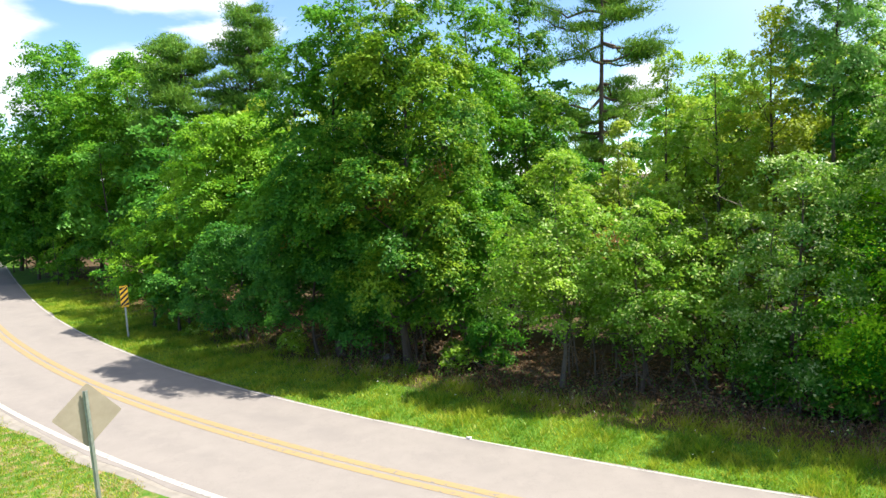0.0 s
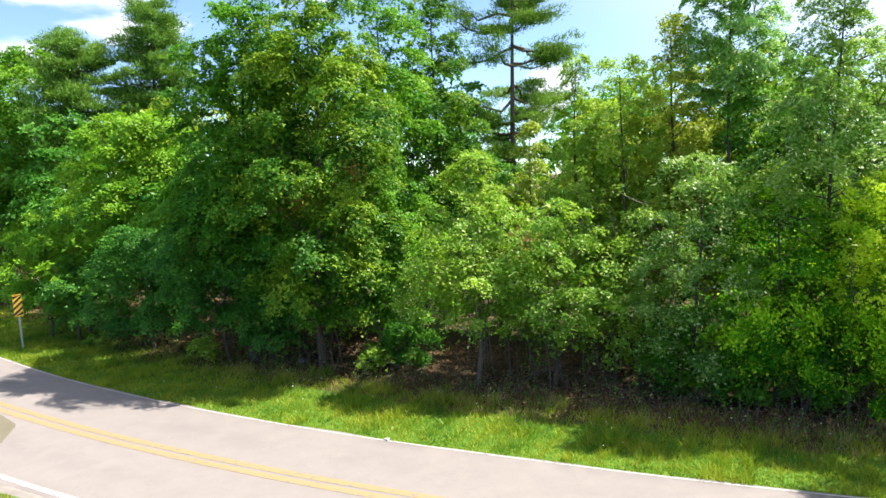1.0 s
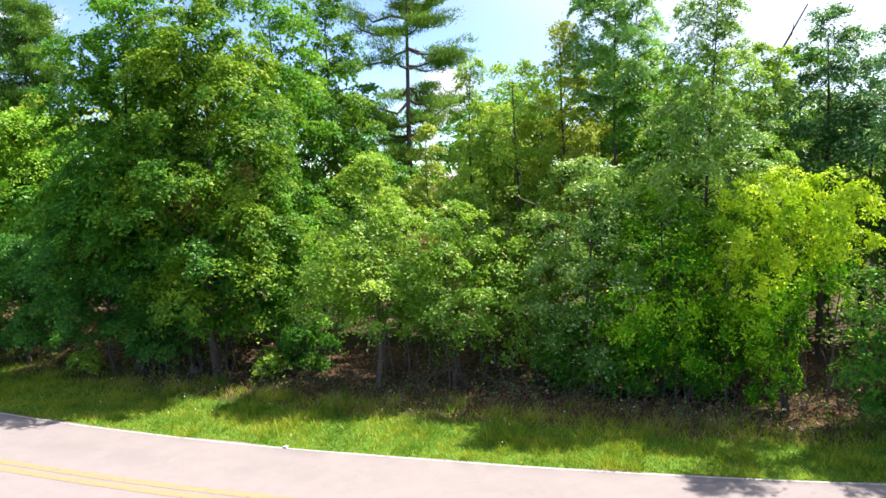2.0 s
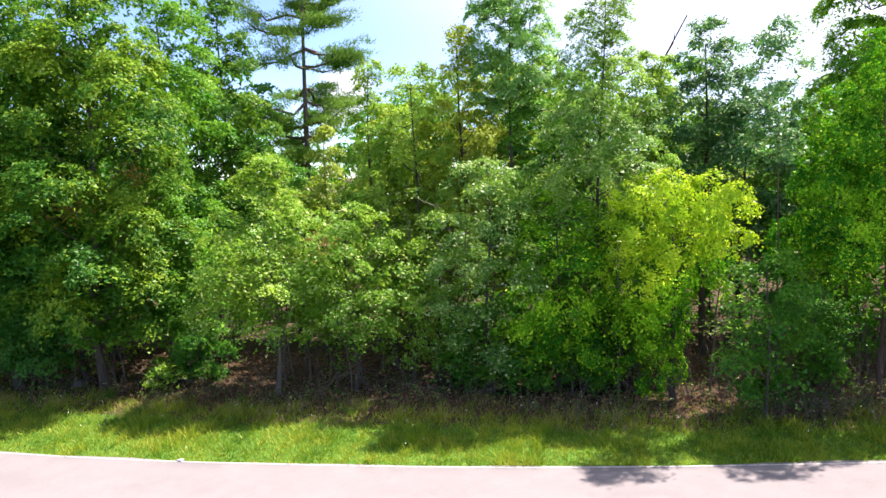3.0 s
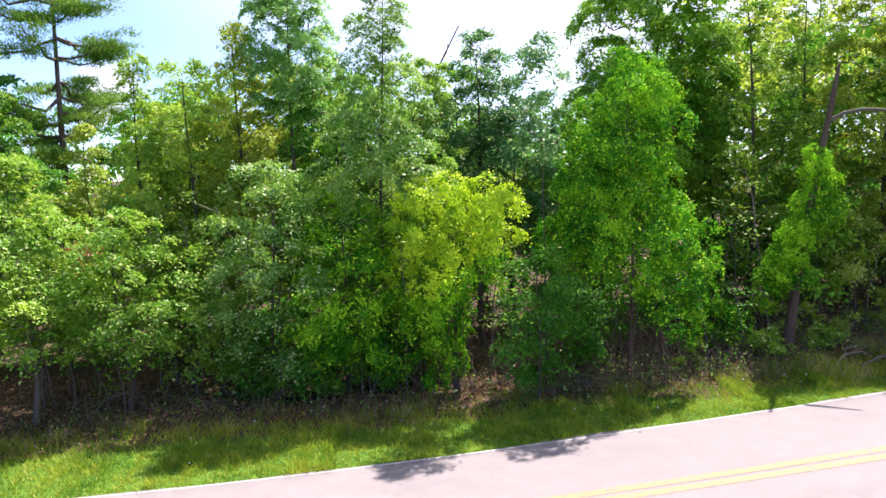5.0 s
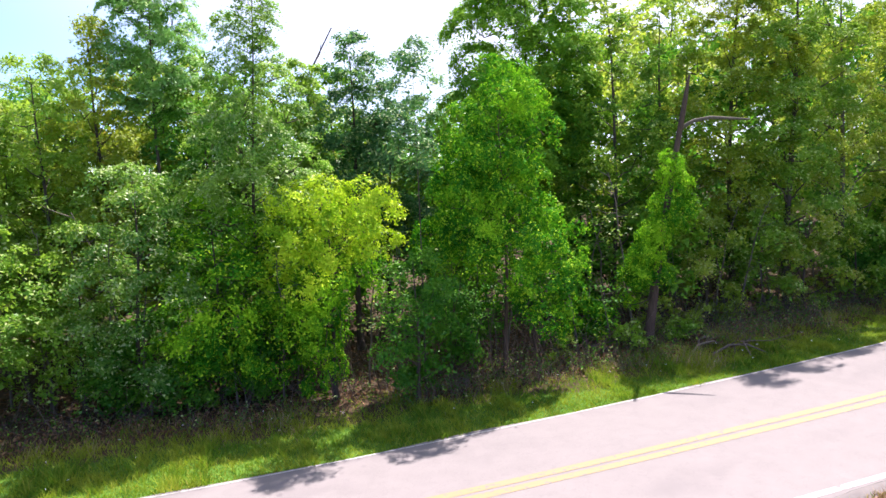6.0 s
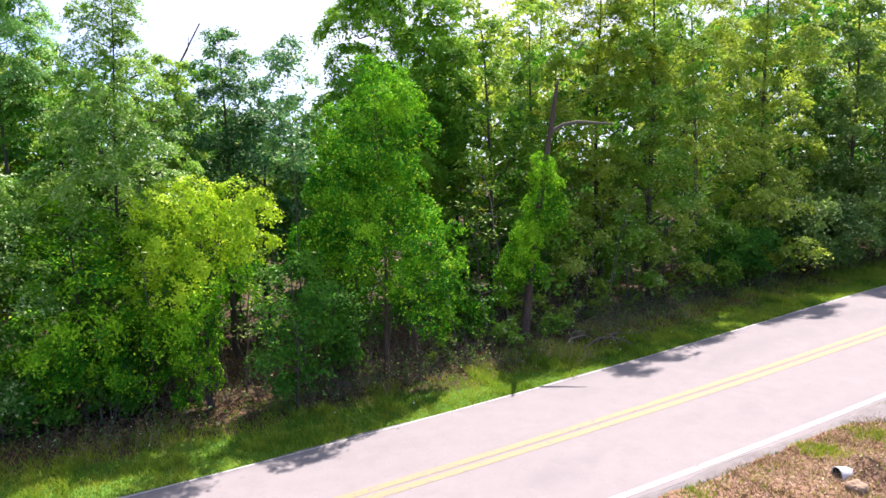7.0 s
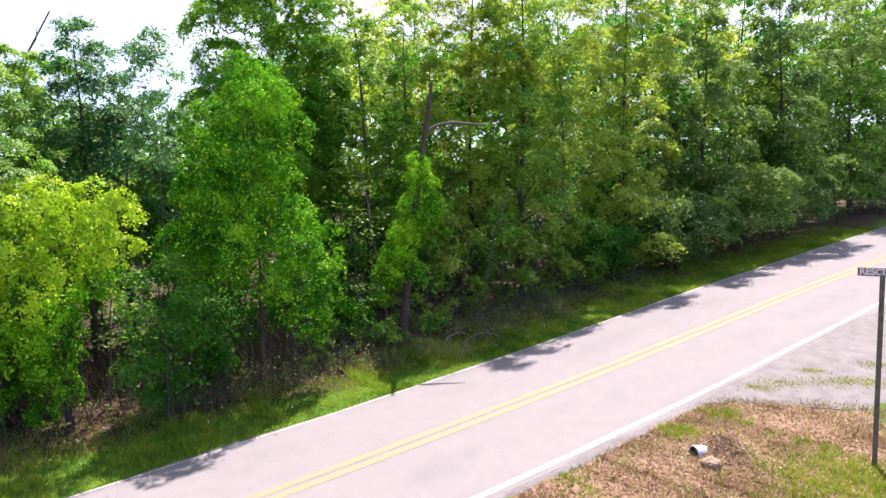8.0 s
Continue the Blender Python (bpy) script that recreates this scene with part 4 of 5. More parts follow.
def strands(root, masses, mat, seed, n):
    """Leafy creeper ends that hang free below the masses."""
    rng = np.random.default_rng(seed)
    C, heap = [], Heap()
    for k in range(n):
        c, R = masses[rng.integers(0, len(masses))]
        d = ball_dirs(rng, 1, -0.6)[0]
        top = c + d * R * 0.95
        ln = rng.uniform(0.25, 0.85)
        p = top + np.linspace(0, 1, 5)[:, None] * np.array([0, 0, -ln]) + np.cumsum(rng.normal(size=(5, 3)) * 0.03, axis=0)
        heap.add(*tube(p, np.linspace(0.008, 0.004, 5), 3))
        m = int(ln * 34)
        w = rng.uniform(0, 1, m)
        C.append(np.stack([np.interp(w, np.linspace(0, 1, 5), p[:, i]) for i in range(3)], 1) + rng.normal(size=(m, 3)) * 0.055)
    C = np.concatenate(C)
    v, f = small_leaves(rng, C, rng.normal(size=C.shape) * 0.5 + np.array([0, 0, 0.6]), rng.uniform(0.06, 0.11, len(C)))
    under("hanging_creeper", mesh_of("hanging_creeper", v, f, [mat]), root, kind="stuff")
    under("hanging_stem", heap.mesh("hanging_stem", [BARK]), root, kind="stuff")


MOUND = draped(6, 40.5, [(0.9, -1.0, 0.1), (1.6, -1.3, 0.35), (2.5, -1.7, 0.35), (3.2, -1.9, 0.7), (3.9, -2.0, 1.3), (4.5, -1.9, 1.8), (5.2, -1.75, 2.05), (5.9, -1.7, 2.1), (6.35, -1.3, 1.9)], 0.9)
MOUND += sideways(40.5, [(-2.5, -0.1, 2.0, 0.5), (-2.1, -0.3, 1.35, 0.55), (-2.7, -0.1, 1.4, 0.4), (-1.6, -0.4, 1.0, 0.45), (-1.9, 0.2, 3.6, 0.4)])
mound = broadleaf("vine_mound", 40.5, 20.2, 6.0, 1.8, 0.5, "dome", LEAF_LIME, "small tree smothered in yellow-green vine", 81, dense=62, per=24, leaf=0.098, core=22, tight=0.44, up=0.10, low=-0.85, flat=0.95,
                  own_lobes=MOUND, twigs=0.05, lower=(LEAF_VINE, 3.7))
strands(mound, MOUND, LEAF_VINE, 84, 46)
TOWER = draped(7, 54.2, [(2.3, 0.3, 2.0), (2.8, -0.3, 2.3), (3.6, -2.5, 2.55), (4.4, -2.6, 2.3), (5.2, -2.3, 1.7), (6.1, -2.1, 1.25), (6.9, -2.0, 1.35), (7.6, -1.6, 1.5), (8.35, -1.1, 1.45), (8.8, -0.6, 1.2), (9.15, -0.3, 0.5)], 1.0)
tower = broadleaf("vine_tower", 54.2, 21.0, 8.8, 2.1, 1.0, "cone", LEAF_VINE, "tall tree wholly draped in bright green vine", 82, dense=62, per=24, leaf=0.096, core=22, tight=0.44, up=0.10, low=-0.85, flat=0.95,
                  own_lobes=TOWER, twigs=0.05, wood=BARK_DEAD, girth=0.07)
strands(tower, TOWER, LEAF_VINE, 85, 60)


def hang_stems(root, az, spread, tall, n, seed):
    """Bare creeper stems hanging to the ground under a smothered tree."""
    rng = np.random.default_rng(seed)
    c, q = math.cos(radians(az)), math.sin(radians(az))
    for k in range(n):
        a, back = rng.uniform(-spread, spread), rng.uniform(-0.5, 0.5)
        foot = np.array([a * c + back * q, -a * q + back * c, 0.0])
        top = foot * rng.uniform(0.3, 1.1) + np.array([rng.normal() * 0.3, rng.normal() * 0.3, tall * rng.uniform(0.6, 1.2)])
        g = rng.uniform(0.008, 0.022)
        under("creeper_stem", mesh_of("creeper_stem", *tube(limb_path(rng, foot, top, 7, 0.04), np.linspace(g, 0.5 * g, 7), 5), [BARK_DEAD], smooth=True), root)


hang_stems(tower, 54.2, 2.0, 3.4, 20, 3)
hang_stems(mound, 40.5, 1.9, 2.6, 14, 4)


def dead_tree():
    """The broken trunk with one bare bough, and the creeper on it."""
    rng = np.random.default_rng(5)
    x, y, z = at(65.3, 24.0)
    root = thing("dead_tree", x, y, z - 0.05, "dead broken trunk with one bare bough and green creeper", "dead tree", turn=0)
    s = np.linspace(0, 1, 12)
    stem = np.column_stack([0.50 * s + 0.05 * np.sin(7 * s), -1.12 * s + 0.05 * np.sin(5 * s), 8.7 * s])
    rad = 0.150 * (1 - 0.52 * s) + 0.09 * np.exp(-s * 16)
    rad[-1] = 0.035
    under("trunk", mesh_of("trunk", *tube(stem, rad, 10), [BARK_DEAD], smooth=True), root)
    p = np.array([(0.42, -0.90, 7.05), (0.55, -1.3, 7.28), (0.72, -1.75, 7.36), (0.90, -2.3, 7.30), (1.06, -2.85, 7.24)])
    under("bough", mesh_of("bough", *tube(p, [0.07, 0.06, 0.055, 0.045, 0.02], 7), [BARK_PALE], smooth=True), root, "bare grey bough")
    for k in range(5):
        a = np.array([0.05, -0.12, 1.0 + 0.35 * k])
        q = limb_path(rng, a, a + np.array([0.5, -0.7, 0.25]) * rng.uniform(0.5, 1.2) * (1 if k % 2 else -0.8), 4)
        under("stub", mesh_of("stub", *tube(q, [0.025, 0.018, 0.012, 0.006], 4), [BARK_DEAD], smooth=True), root)
    lob = sideways(65.3, [(0.75, 0, 6.1, 0.40), (0.95, -0.1, 5.3, 0.5), (0.6, 0, 4.7, 0.55), (0.95, -0.1, 4.3, 0.5), (0.3, 0, 3.8, 0.6), (0.0, -0.1, 3.0, 0.62),
                          (-0.5, 0, 2.3, 0.5), (0.4, 0, 2.5, 0.45), (-0.6, 0, 1.6, 0.35), (0.7, -0.25, 5.7, 0.35), (0.5, -0.25, 4.2, 0.45), (0.2, -0.3, 3.3, 0.5), (1.3, -0.1, 4.7, 0.35), (-0.2, -0.3, 2.5, 0.5)])
    v, f, _ = leafy(rng, lob, 100, 20, 0.09, 0.85, -0.85, 0.9, 0.7, 0.1, tight=0.5)
    under("creeper", mesh_of("creeper", v, f, [LEAF_VINE]), root, "bright green creeper")


dead_tree()


def bare_snag():
    x, y, z = at(39.0, 28.6)
    root = thing("snag", x, y, z - 0.05, "thin leafless dead tree above the canopy", "dead tree")
    s = np.linspace(0, 1, 9)
    p = np.column_stack([1.02 * s**7 + 0.06 * np.sin(12 * s), -0.78 * s**7, 11.75 * s])
    under("trunk", mesh_of("trunk", *tube(p, 0.085 * (1 - 0.72 * s), 6), [BARK_DEAD], smooth=True), root)
    q = np.array([p[7], p[7] + [0.2, -0.25, 0.5], p[7] + [0.25, -0.3, 0.95]])
    under("twig", mesh_of("twig", *tube(q, [0.03, 0.02, 0.008], 4), [BARK_DEAD], smooth=True), root)


bare_snag()

# ------------------------------------------------------------------ the woods behind
WOODS = "trees deeper in the woods"
deep = [broadleaf("forest_tree", 0, 400, 13.5, 3.6, 1.5, "egg", LEAF_DARK, "dark green tree deeper in the woods", 101, 9, 16, 10, leaf=0.34, spread=1.6, group=WOODS, twigs=0, core=14),
        broadleaf("forest_tree", 1, 400, 12.5, 3.4, 2.5, "dome", LEAF_OAK, "green tree deeper in the woods", 102, 9, 16, 10, leaf=0.34, spread=1.6, group=WOODS, twigs=0, core=14),
        broadleaf("forest_tree", 2, 400, 14.0, 3.2, 3.5, "column", LEAF_OLIVE, "olive green tree deeper in the woods", 103, 9, 16, 10, leaf=0.34, spread=1.6, group=WOODS, twigs=0, core=14)]
low = [broadleaf("understorey_shrub", 3, 400, 3.4, 1.7, 0.2, "dome", LEAF_OAK, "green shrub in the forest shade", 104, 6, 14, 9, leaf=0.25, spread=1.2, category="shrub", group="understorey", twigs=0.1, core=8),
       broadleaf("understorey_shrub", 4, 400, 4.6, 1.5, 0.8, "egg", LEAF_LIGHT, "light green understorey shrub in the woods", 105, 6, 14, 9, leaf=0.25, spread=1.2, category="shrub", group="understorey", twigs=0.1, core=8)]
rng = np.random.default_rng(77)


def edge_distance(az):
    return float(np.interp(az, [-34, -30, -26.7, -21, -8.6, 2.7, 14, 26, 38, 51, 63, 78, 91, 100, 108], [80, 64, 45, 33, 26.3, 23, 21.2, 20.3, 20, 20.7, 23, 30, 41, 56, 75]))


def skyline(az):
    """How high the woods may reach, as a slope up from the eye."""
    return float(np.interp(az, [-32, -28, -20, -11, -7, 4, 8, 10.5, 12.5, 14.5, 17, 22, 30, 40, 48, 54, 60, 75, 100], [0.04, 0.10, 0.11, 0.11, 0.21, 0.22, 0.13, 0.02, 0.02, 0.06, 0.11, 0.16, 0.17, 0.10, 0.06, 0.20, 0.27, 0.27, 0.25]))


for ring, (back, gap) in enumerate(((8, 4.9), (15, 7.0), (26, 10.0))):
    az = -36.0
    while az < 110:
        d = edge_distance(az) + back + rng.uniform(-1.5, 1.5)
        a = az + rng.uniform(-0.6, 0.6)
        x, y, z = at(a, d)
        tall = (EYE - z + d * skyline(a) * rng.uniform(0.75, 1.0)) / 13.2
        src = deep[rng.integers(0, 3)]
        if ring == 0:
            tall *= 0.85
        k = min(1.6, max(0.5, tall))
        t = copy_thing(src, pose(x, y, z - 0.05, 0, 0, rng.uniform(0, 360)))
        t.scale = (max(0.8, k), max(0.8, k), k)
        az += math.degrees(gap / d)
for ring, (back, gap) in enumerate(((2.5, 3.2), (6.0, 3.6), (11.0, 4.2), (19.0, 4.6))):
    az = -33.0
    while az < 106:
        d = edge_distance(az) + back + rng.uniform(-0.8, 0.8)
        a = az + rng.uniform(-1.0, 1.0)
        if not (ring == 0 and (4 < a < 16 or rng.random() < (0.35 if a < 40 else 0.5 if a < 58 else 0.8))):
            x, y, z = at(a, d)
            t = copy_thing(low[rng.integers(0, 2)], pose(x, y, z - 0.05, 0, 0, rng.uniform(0, 360)))
            k = rng.uniform(0.6, 1.15)
            t.scale = (k, k, k)
        az += math.degrees(gap / d)
for k in range(22):
    a = float(rng.uniform(50, 90))
    x, y, z = at(a, edge_distance(a) + float(rng.uniform(4.5, 10)))
    t = copy_thing(low[rng.integers(0, 2)], pose(x, y, z - 0.05, 0, 0, rng.uniform(0, 360)))
    q = rng.uniform(0.7, 1.2)
    t.scale = (q, q, q)
weeds = [broadleaf("weed", 5, 400, 0.9, 0.6, 0.05, "dome", LEAF_SAP, "leafy green weed at the woods' edge", 106, 4, 22, 8, leaf=0.13, spread=0.6, category="weed", group="edge weeds", twigs=0.3, girth=0.012, core=4),
         broadleaf("weed", 6, 400, 1.3, 0.5, 0.1, "egg", LEAF_OLIVE, "tall olive weed at the woods' edge", 107, 4, 22, 8, leaf=0.12, spread=0.6, category="weed", group="edge weeds", twigs=0.3, girth=0.012, core=4)]
for k in range(40):
    a = rng.uniform(-26, 4) if k < 8 else rng.uniform(57, 92)
    d = edge_distance(a) + rng.normal() * 0.7 + 0.2
    x, y, z = at(a, d)
    t = copy_thing(weeds[rng.integers(0, 2)], pose(x, y, z - 0.05, 0, 0, rng.uniform(0, 360)))
    q = rng.uniform(0.45, 1.2)
    t.scale = (q, q, q)
for t in weeds:
    x, y, z = at(float(rng.uniform(0, 60)), 28)
    t.matrix_world = pose(x, y, z - 0.05)
for t in deep + low:                                  # the first of each kind joins the far rows
    x, y, z = at(float(rng.uniform(-20, 90)), 62)
    t.matrix_world = pose(x, y, z - 0.05)


def slender_sapling(az, d, h, seed, mat):
    """A thin bare-stemmed sapling with a few twigs and a thin tuft of leaves."""
    rng = np.random.default_rng(seed)
    x, y, z = at(az, d)
    root = thing("sapling", x, y, z - 0.05, "slender grey sapling with sparse leaves in the shade", "sapling", "saplings under the trees")
    s = np.linspace(0, 1, 7)
    bend = rng.normal(size=2) * 0.10 * h
    stem = np.column_stack([bend[0] * s**2, bend[1] * s**2, h * s]) + np.cumsum(rng.normal(size=(7, 3)) * 0.012 * h * np.array([1, 1, 0]), axis=0)
    g = 0.010 + 0.006 * h
    under("trunk", mesh_of("trunk", *tube(stem, g * (1 - 0.75 * s), 6), [BARK_PALE], smooth=True), root)
    C = []
    for k in range(9):
        w = rng.uniform(0.3, 1.0)
        a = np.array([np.interp(w, s, stem[:, i]) for i in range(3)])
        e = a + rng.normal(size=3) * np.array([0.35, 0.35, 0.10]) * (0.5 + 0.12 * h) + [0, 0, 0.12]
        under("twig", mesh_of("twig", *tube(limb_path(rng, a, e, 3), [0.4 * g, 0.25 * g, 0.1 * g], 4), [BARK_PALE], smooth=True), root)
        C.append(e + rng.normal(size=(26, 3)) * np.array([0.20, 0.20, 0.07]))
    C = np.concatenate(C)
    v, f = small_leaves(rng, C, np.array([0, 0, 1.0]) + rng.normal(size=C.shape) * 0.4, rng.uniform(0.06, 0.13, len(C)))
    under("crown", mesh_of("crown", v, f, [mat]), root)
    return root


stems = [slender_sapling(12.0, 23.4, 3.6, 140, LEAF_LIGHT), slender_sapling(46.0, 21.6, 2.8, 141, LEAF_OAK), slender_sapling(72.0, 27.6, 4.6, 142, LEAF_DUSTY)]
for k in range(92):
    a = float(rng.uniform(-10, 24)) if k < 24 else float(rng.uniform(24, 92))
    x, y, z = at(a, edge_distance(a) + 0.2 + abs(float(rng.normal())) * 2.2)
    t = copy_thing(stems[rng.integers(0, 3)], pose(x, y, z - 0.05, 0, 0, rng.uniform(0, 360)))
    q = rng.uniform(0.6, 1.25)
    t.scale = (q, q, q)


def far_woods():
    """The closed mass of leaves that the woods make further in."""
    rng = np.random.default_rng(31)
    V, N = [], []
    for k in range(1300):
        az = rng.uniform(-42, 118)
        d = max(edge_distance(max(-34, min(108, az))) + 38, 62) + rng.uniform(0, 16)
        x, y = d * math.sin(radians(az)), d * math.cos(radians(az))
        top = min(15.0, max(8.0, EYE - float(rise(x)) + d * (skyline(az) - 0.02) * rng.uniform(0.7, 1.0)))
        R = rng.uniform(1.6, 2.8)
        h = top * math.sqrt(rng.random()) if k % 2 else rng.uniform(1.0, 5.0)
        dd = ball_dirs(rng, 44, -0.7)
        V.append(np.array([x, y, float(rise(x)) + max(0.8, h - R * 0.6)]) + dd * R + rng.normal(size=dd.shape) * 0.3)
        N.append(dd + np.array([0, 0, 0.5]) + rng.normal(size=dd.shape) * 0.4)
    V, N = np.concatenate(V), np.concatenate(N)
    v, f = small_leaves(rng, V, N, rng.uniform(0.45, 0.85, len(V)), 0.8)
    tagged(new("far_woods", mesh_of("far_woods", v, f, [LEAF_DARK])), "dense green woods further back", "woods", kind="stuff")


far_woods()

# ------------------------------------------------------------------ signs and small things by the road
def box(sx, sy, sz, m=None, bevel=0.0):
    bm = bmesh.new()
    bmesh.ops.create_cube(bm, size=1.0, matrix=(m or Matrix()) @ Matrix.Diagonal((sx, sy, sz, 1)))
    if bevel:
        bmesh.ops.bevel(bm, geom=bm.edges[:], offset=bevel, segments=2, affect="EDGES")
    return bm


def channel_post(length, w=0.075, d=0.035, t=0.006):
    """A rolled steel U-channel post with flanges, standing on z = 0."""
    outline = [(-w / 2, 0), (-w / 2, -t), (-w * 0.22, -t), (-w * 0.16, -d), (w * 0.16, -d), (w * 0.22, -t), (w / 2, -t), (w / 2, 0),
               (w * 0.2, 0), (w * 0.14, -d + t), (-w * 0.14, -d + t), (-w * 0.2, 0)]
    bm = bmesh.new()
    lo = [bm.verts.new((x, y, 0)) for x, y in outline]
    hi = [bm.verts.new((x, y, length)) for x, y in outline]
    n = len(outline)
    for i in range(n):
        bm.faces.new((lo[i], lo[(i + 1) % n], hi[(i + 1) % n], hi[i]))
    bm.faces.new(hi)
    bmesh.ops.recalc_face_normals(bm, faces=bm.faces[:])
    return bm


def bolt(x, z, y):
    bm = bmesh.new()
    bmesh.ops.create_cone(bm, cap_ends=True, segments=6, radius1=0.012, radius2=0.010, depth=0.012, matrix=pose(x, y, z, 90))
    return bm


def rounded_panel(w, h, r, t):
    bm = bmesh.new()
    pts = []
    for cx, cz, a0 in ((w / 2 - r, h / 2 - r, 0), (-w / 2 + r, h / 2 - r, 90), (-w / 2 + r, -h / 2 + r, 180), (w / 2 - r, -h / 2 + r, 270)):
        for k in range(5):
            a = radians(a0 + 22.5 * k)
            pts.append((cx + r * math.cos(a), cz + r * math.sin(a)))
    front = [bm.verts.new((x, 0, z)) for x, z in pts]
    back = [bm.verts.new((x, t, z)) for x, z in pts]
    n = len(pts)
    bm.faces.new(front), bm.faces.new(back[::-1])
    for i in range(n):
        bm.faces.new((front[i], back[i], back[(i + 1) % n], front[(i + 1) % n]))
    bmesh.ops.recalc_face_normals(bm, faces=bm.faces[:])
    return bm


def striped_marker():
    x, y = -13.97, 31.37
    z = float(land(x, y))
    root = thing("object_marker_sign", x, y, z - 0.02, "yellow and black striped marker sign on a steel post", "road sign", turn=24)
    part("post", channel_post(1.60), GALVANISED, root)
    root.rotation_euler[1] = radians(-1.5)
    w, h, zc = 0.33, 0.94, 1.90
    panel = rounded_panel(w, h, 0.03, 0.004)
    bmesh.ops.translate(panel, verts=panel.verts, vec=(0, -0.05, zc))
    panel = part("panel", panel, SIGN_YELLOW, root, "yellow reflective panel")
    # stripes rise to the right at 45 degrees, cut to the panel
    hw, hh = w / 2 - 0.006, h / 2 - 0.02
    for k in range(5):
        c = -0.46 + 0.23 * k
        corners = []
        for xx, off in ((-hw, -0.055), (hw, -0.055), (hw, 0.055), (-hw, 0.055)):
            corners.append((xx, max(-hh, min(hh, c + xx * 0.9 + off))))
        if abs(corners[0][1] - corners[3][1]) < 0.01 and abs(corners[1][1] - corners[2][1]) < 0.01:
            continue
        bm = bmesh.new()
        bm.faces.new([bm.verts.new((a, -0.0545, zc + b)) for a, b in corners])
        part("stripe", bm, SIGN_BLACK, panel, "black diagonal stripe")
    for dz in (-0.30, 0.30):
        part("bolt", bolt(0, zc + dz if dz < 0 else zc + dz - 0.62, -0.057), GALVANISED, panel)


striped_marker()


def diamond_sign():
    d, az = 13.6, -26.55
    x, y, z = at(az, d)
    root = thing("diamond_warning_sign", x, y, z - 0.05, "diamond warning sign seen from its bare grey back", "road sign", turn=-az + 180 + 14)
    root.rotation_euler[1] = radians(2.6)
    post = channel_post(3.22, 0.085, 0.04)
    bmesh.ops.rotate(post, verts=post.verts, cent=(0, 0, 0), matrix=Matrix.Rotation(math.pi, 3, "Z"))
    part("post", post, GALVANISED, root)
    p = rounded_panel(0.80, 0.80, 0.045, 0.004)
    bmesh.ops.rotate(p, verts=p.verts, cent=(0, 0, 0), matrix=Matrix.Rotation(radians(45 - 5), 3, "Y"))
    bmesh.ops.translate(p, verts=p.verts, vec=(0, -0.03, 2.78))
    panel = part("panel", p, ALUMINIUM, root, "weathered grey aluminium back")
    for zz in (2.45, 3.10):
        part("bolt", bolt(0, zz, 0.046), GALVANISED, panel)


diamond_sign()


def street_sign():
    x, y = 16.12, -2.98
    z = float(land(x, y))
    az = math.degrees(math.atan2(x, y))
    root = thing("street_name_sign", x, y, z - 0.05, "small red street name sign on a tall brown post", "street sign", turn=-az)
    part("post", box(0.095, 0.095, 3.94, pose(0, 0, 1.97), 0.006), POST_BROWN, root)
    p = rounded_panel(0.86, 0.165, 0.02, 0.006)
    bmesh.ops.translate(p, verts=p.verts, vec=(0, -0.003, 3.99))
    panel = part("panel", p, SIGN_RED, root, "faded red name panel with white letters")
    cu = bpy.data.curves.new("lettering", "FONT")
    cu.body, cu.size, cu.align_x, cu.align_y, cu.extrude, cu.offset = "RESCUE", 0.175, "LEFT", "CENTER", 0.001, 0.005
    cu.materials.append(SIGN_WHITE)
    text = new("lettering", cu)
    text.parent = panel
    text.matrix_local = pose(-0.40, -0.0055, 3.99, 90)
    for s in (-1, 1):
        part("bracket", box(0.03, 0.012, 0.10, pose(0.03 * s, 0.012 if s > 0 else -0.012, 3.93), 0.002), GALVANISED, root)


street_sign()


def rock(name, x, y, size, mat, label, seed, squash=0.6):
    bm = bmesh.new()
    bmesh.ops.create_icosphere(bm, subdivisions=3, radius=1.0)
    for v in bm.verts:
        n = noise.noise(v.co * 1.4 + Vector((seed * 3.1, 0, 0))) * 0.45 + noise.noise(v.co * 4.0 + Vector((0, seed, 0))) * 0.12
        v.co *= 1 + n
        v.co.z *= squash
        v.co = Vector((round(v.co.x * 6) / 6 * 0.25 + v.co.x * 0.75, v.co.y, v.co.z))
    bmesh.ops.scale(bm, verts=bm.verts, vec=(size, size * 0.75, size))
    me = bpy.data.meshes.new(name)
    bm.to_mesh(me)
    bm.free()
    me.materials.append(mat)
    ob = tagged(new(name, me), label, name.replace("_", " "), "rocks" if name == "rock" else "earth banks")
    ob.matrix_world = pose(x, y, float(land(x, y)) + size * squash * 0.25, 0, 0, seed * 47)


rock("rock", 15.97, 13.04, 0.26, ROCK, "grey sandstone rock half sunk in litter", 1)
rock("rock", 15.3, 13.3, 0.20, ROCK, "small grey rock in leaf litter", 2)
rock("rock", 26.13, 9.64, 0.42, ROCK, "pale grey boulder among dry brush", 3, 0.8)
rock("rock", 16.6, 13.4, 0.18, ROCK, "small grey rock in leaf litter", 4)
rock("rock", 15.02, 0.10, 0.21, ROCK_TAN, "tan sandstone rock below the culvert", 5, 0.7)
rock("rock", -2.2, 26.2, 0.22, ROCK, "grey rock under the trees", 6)


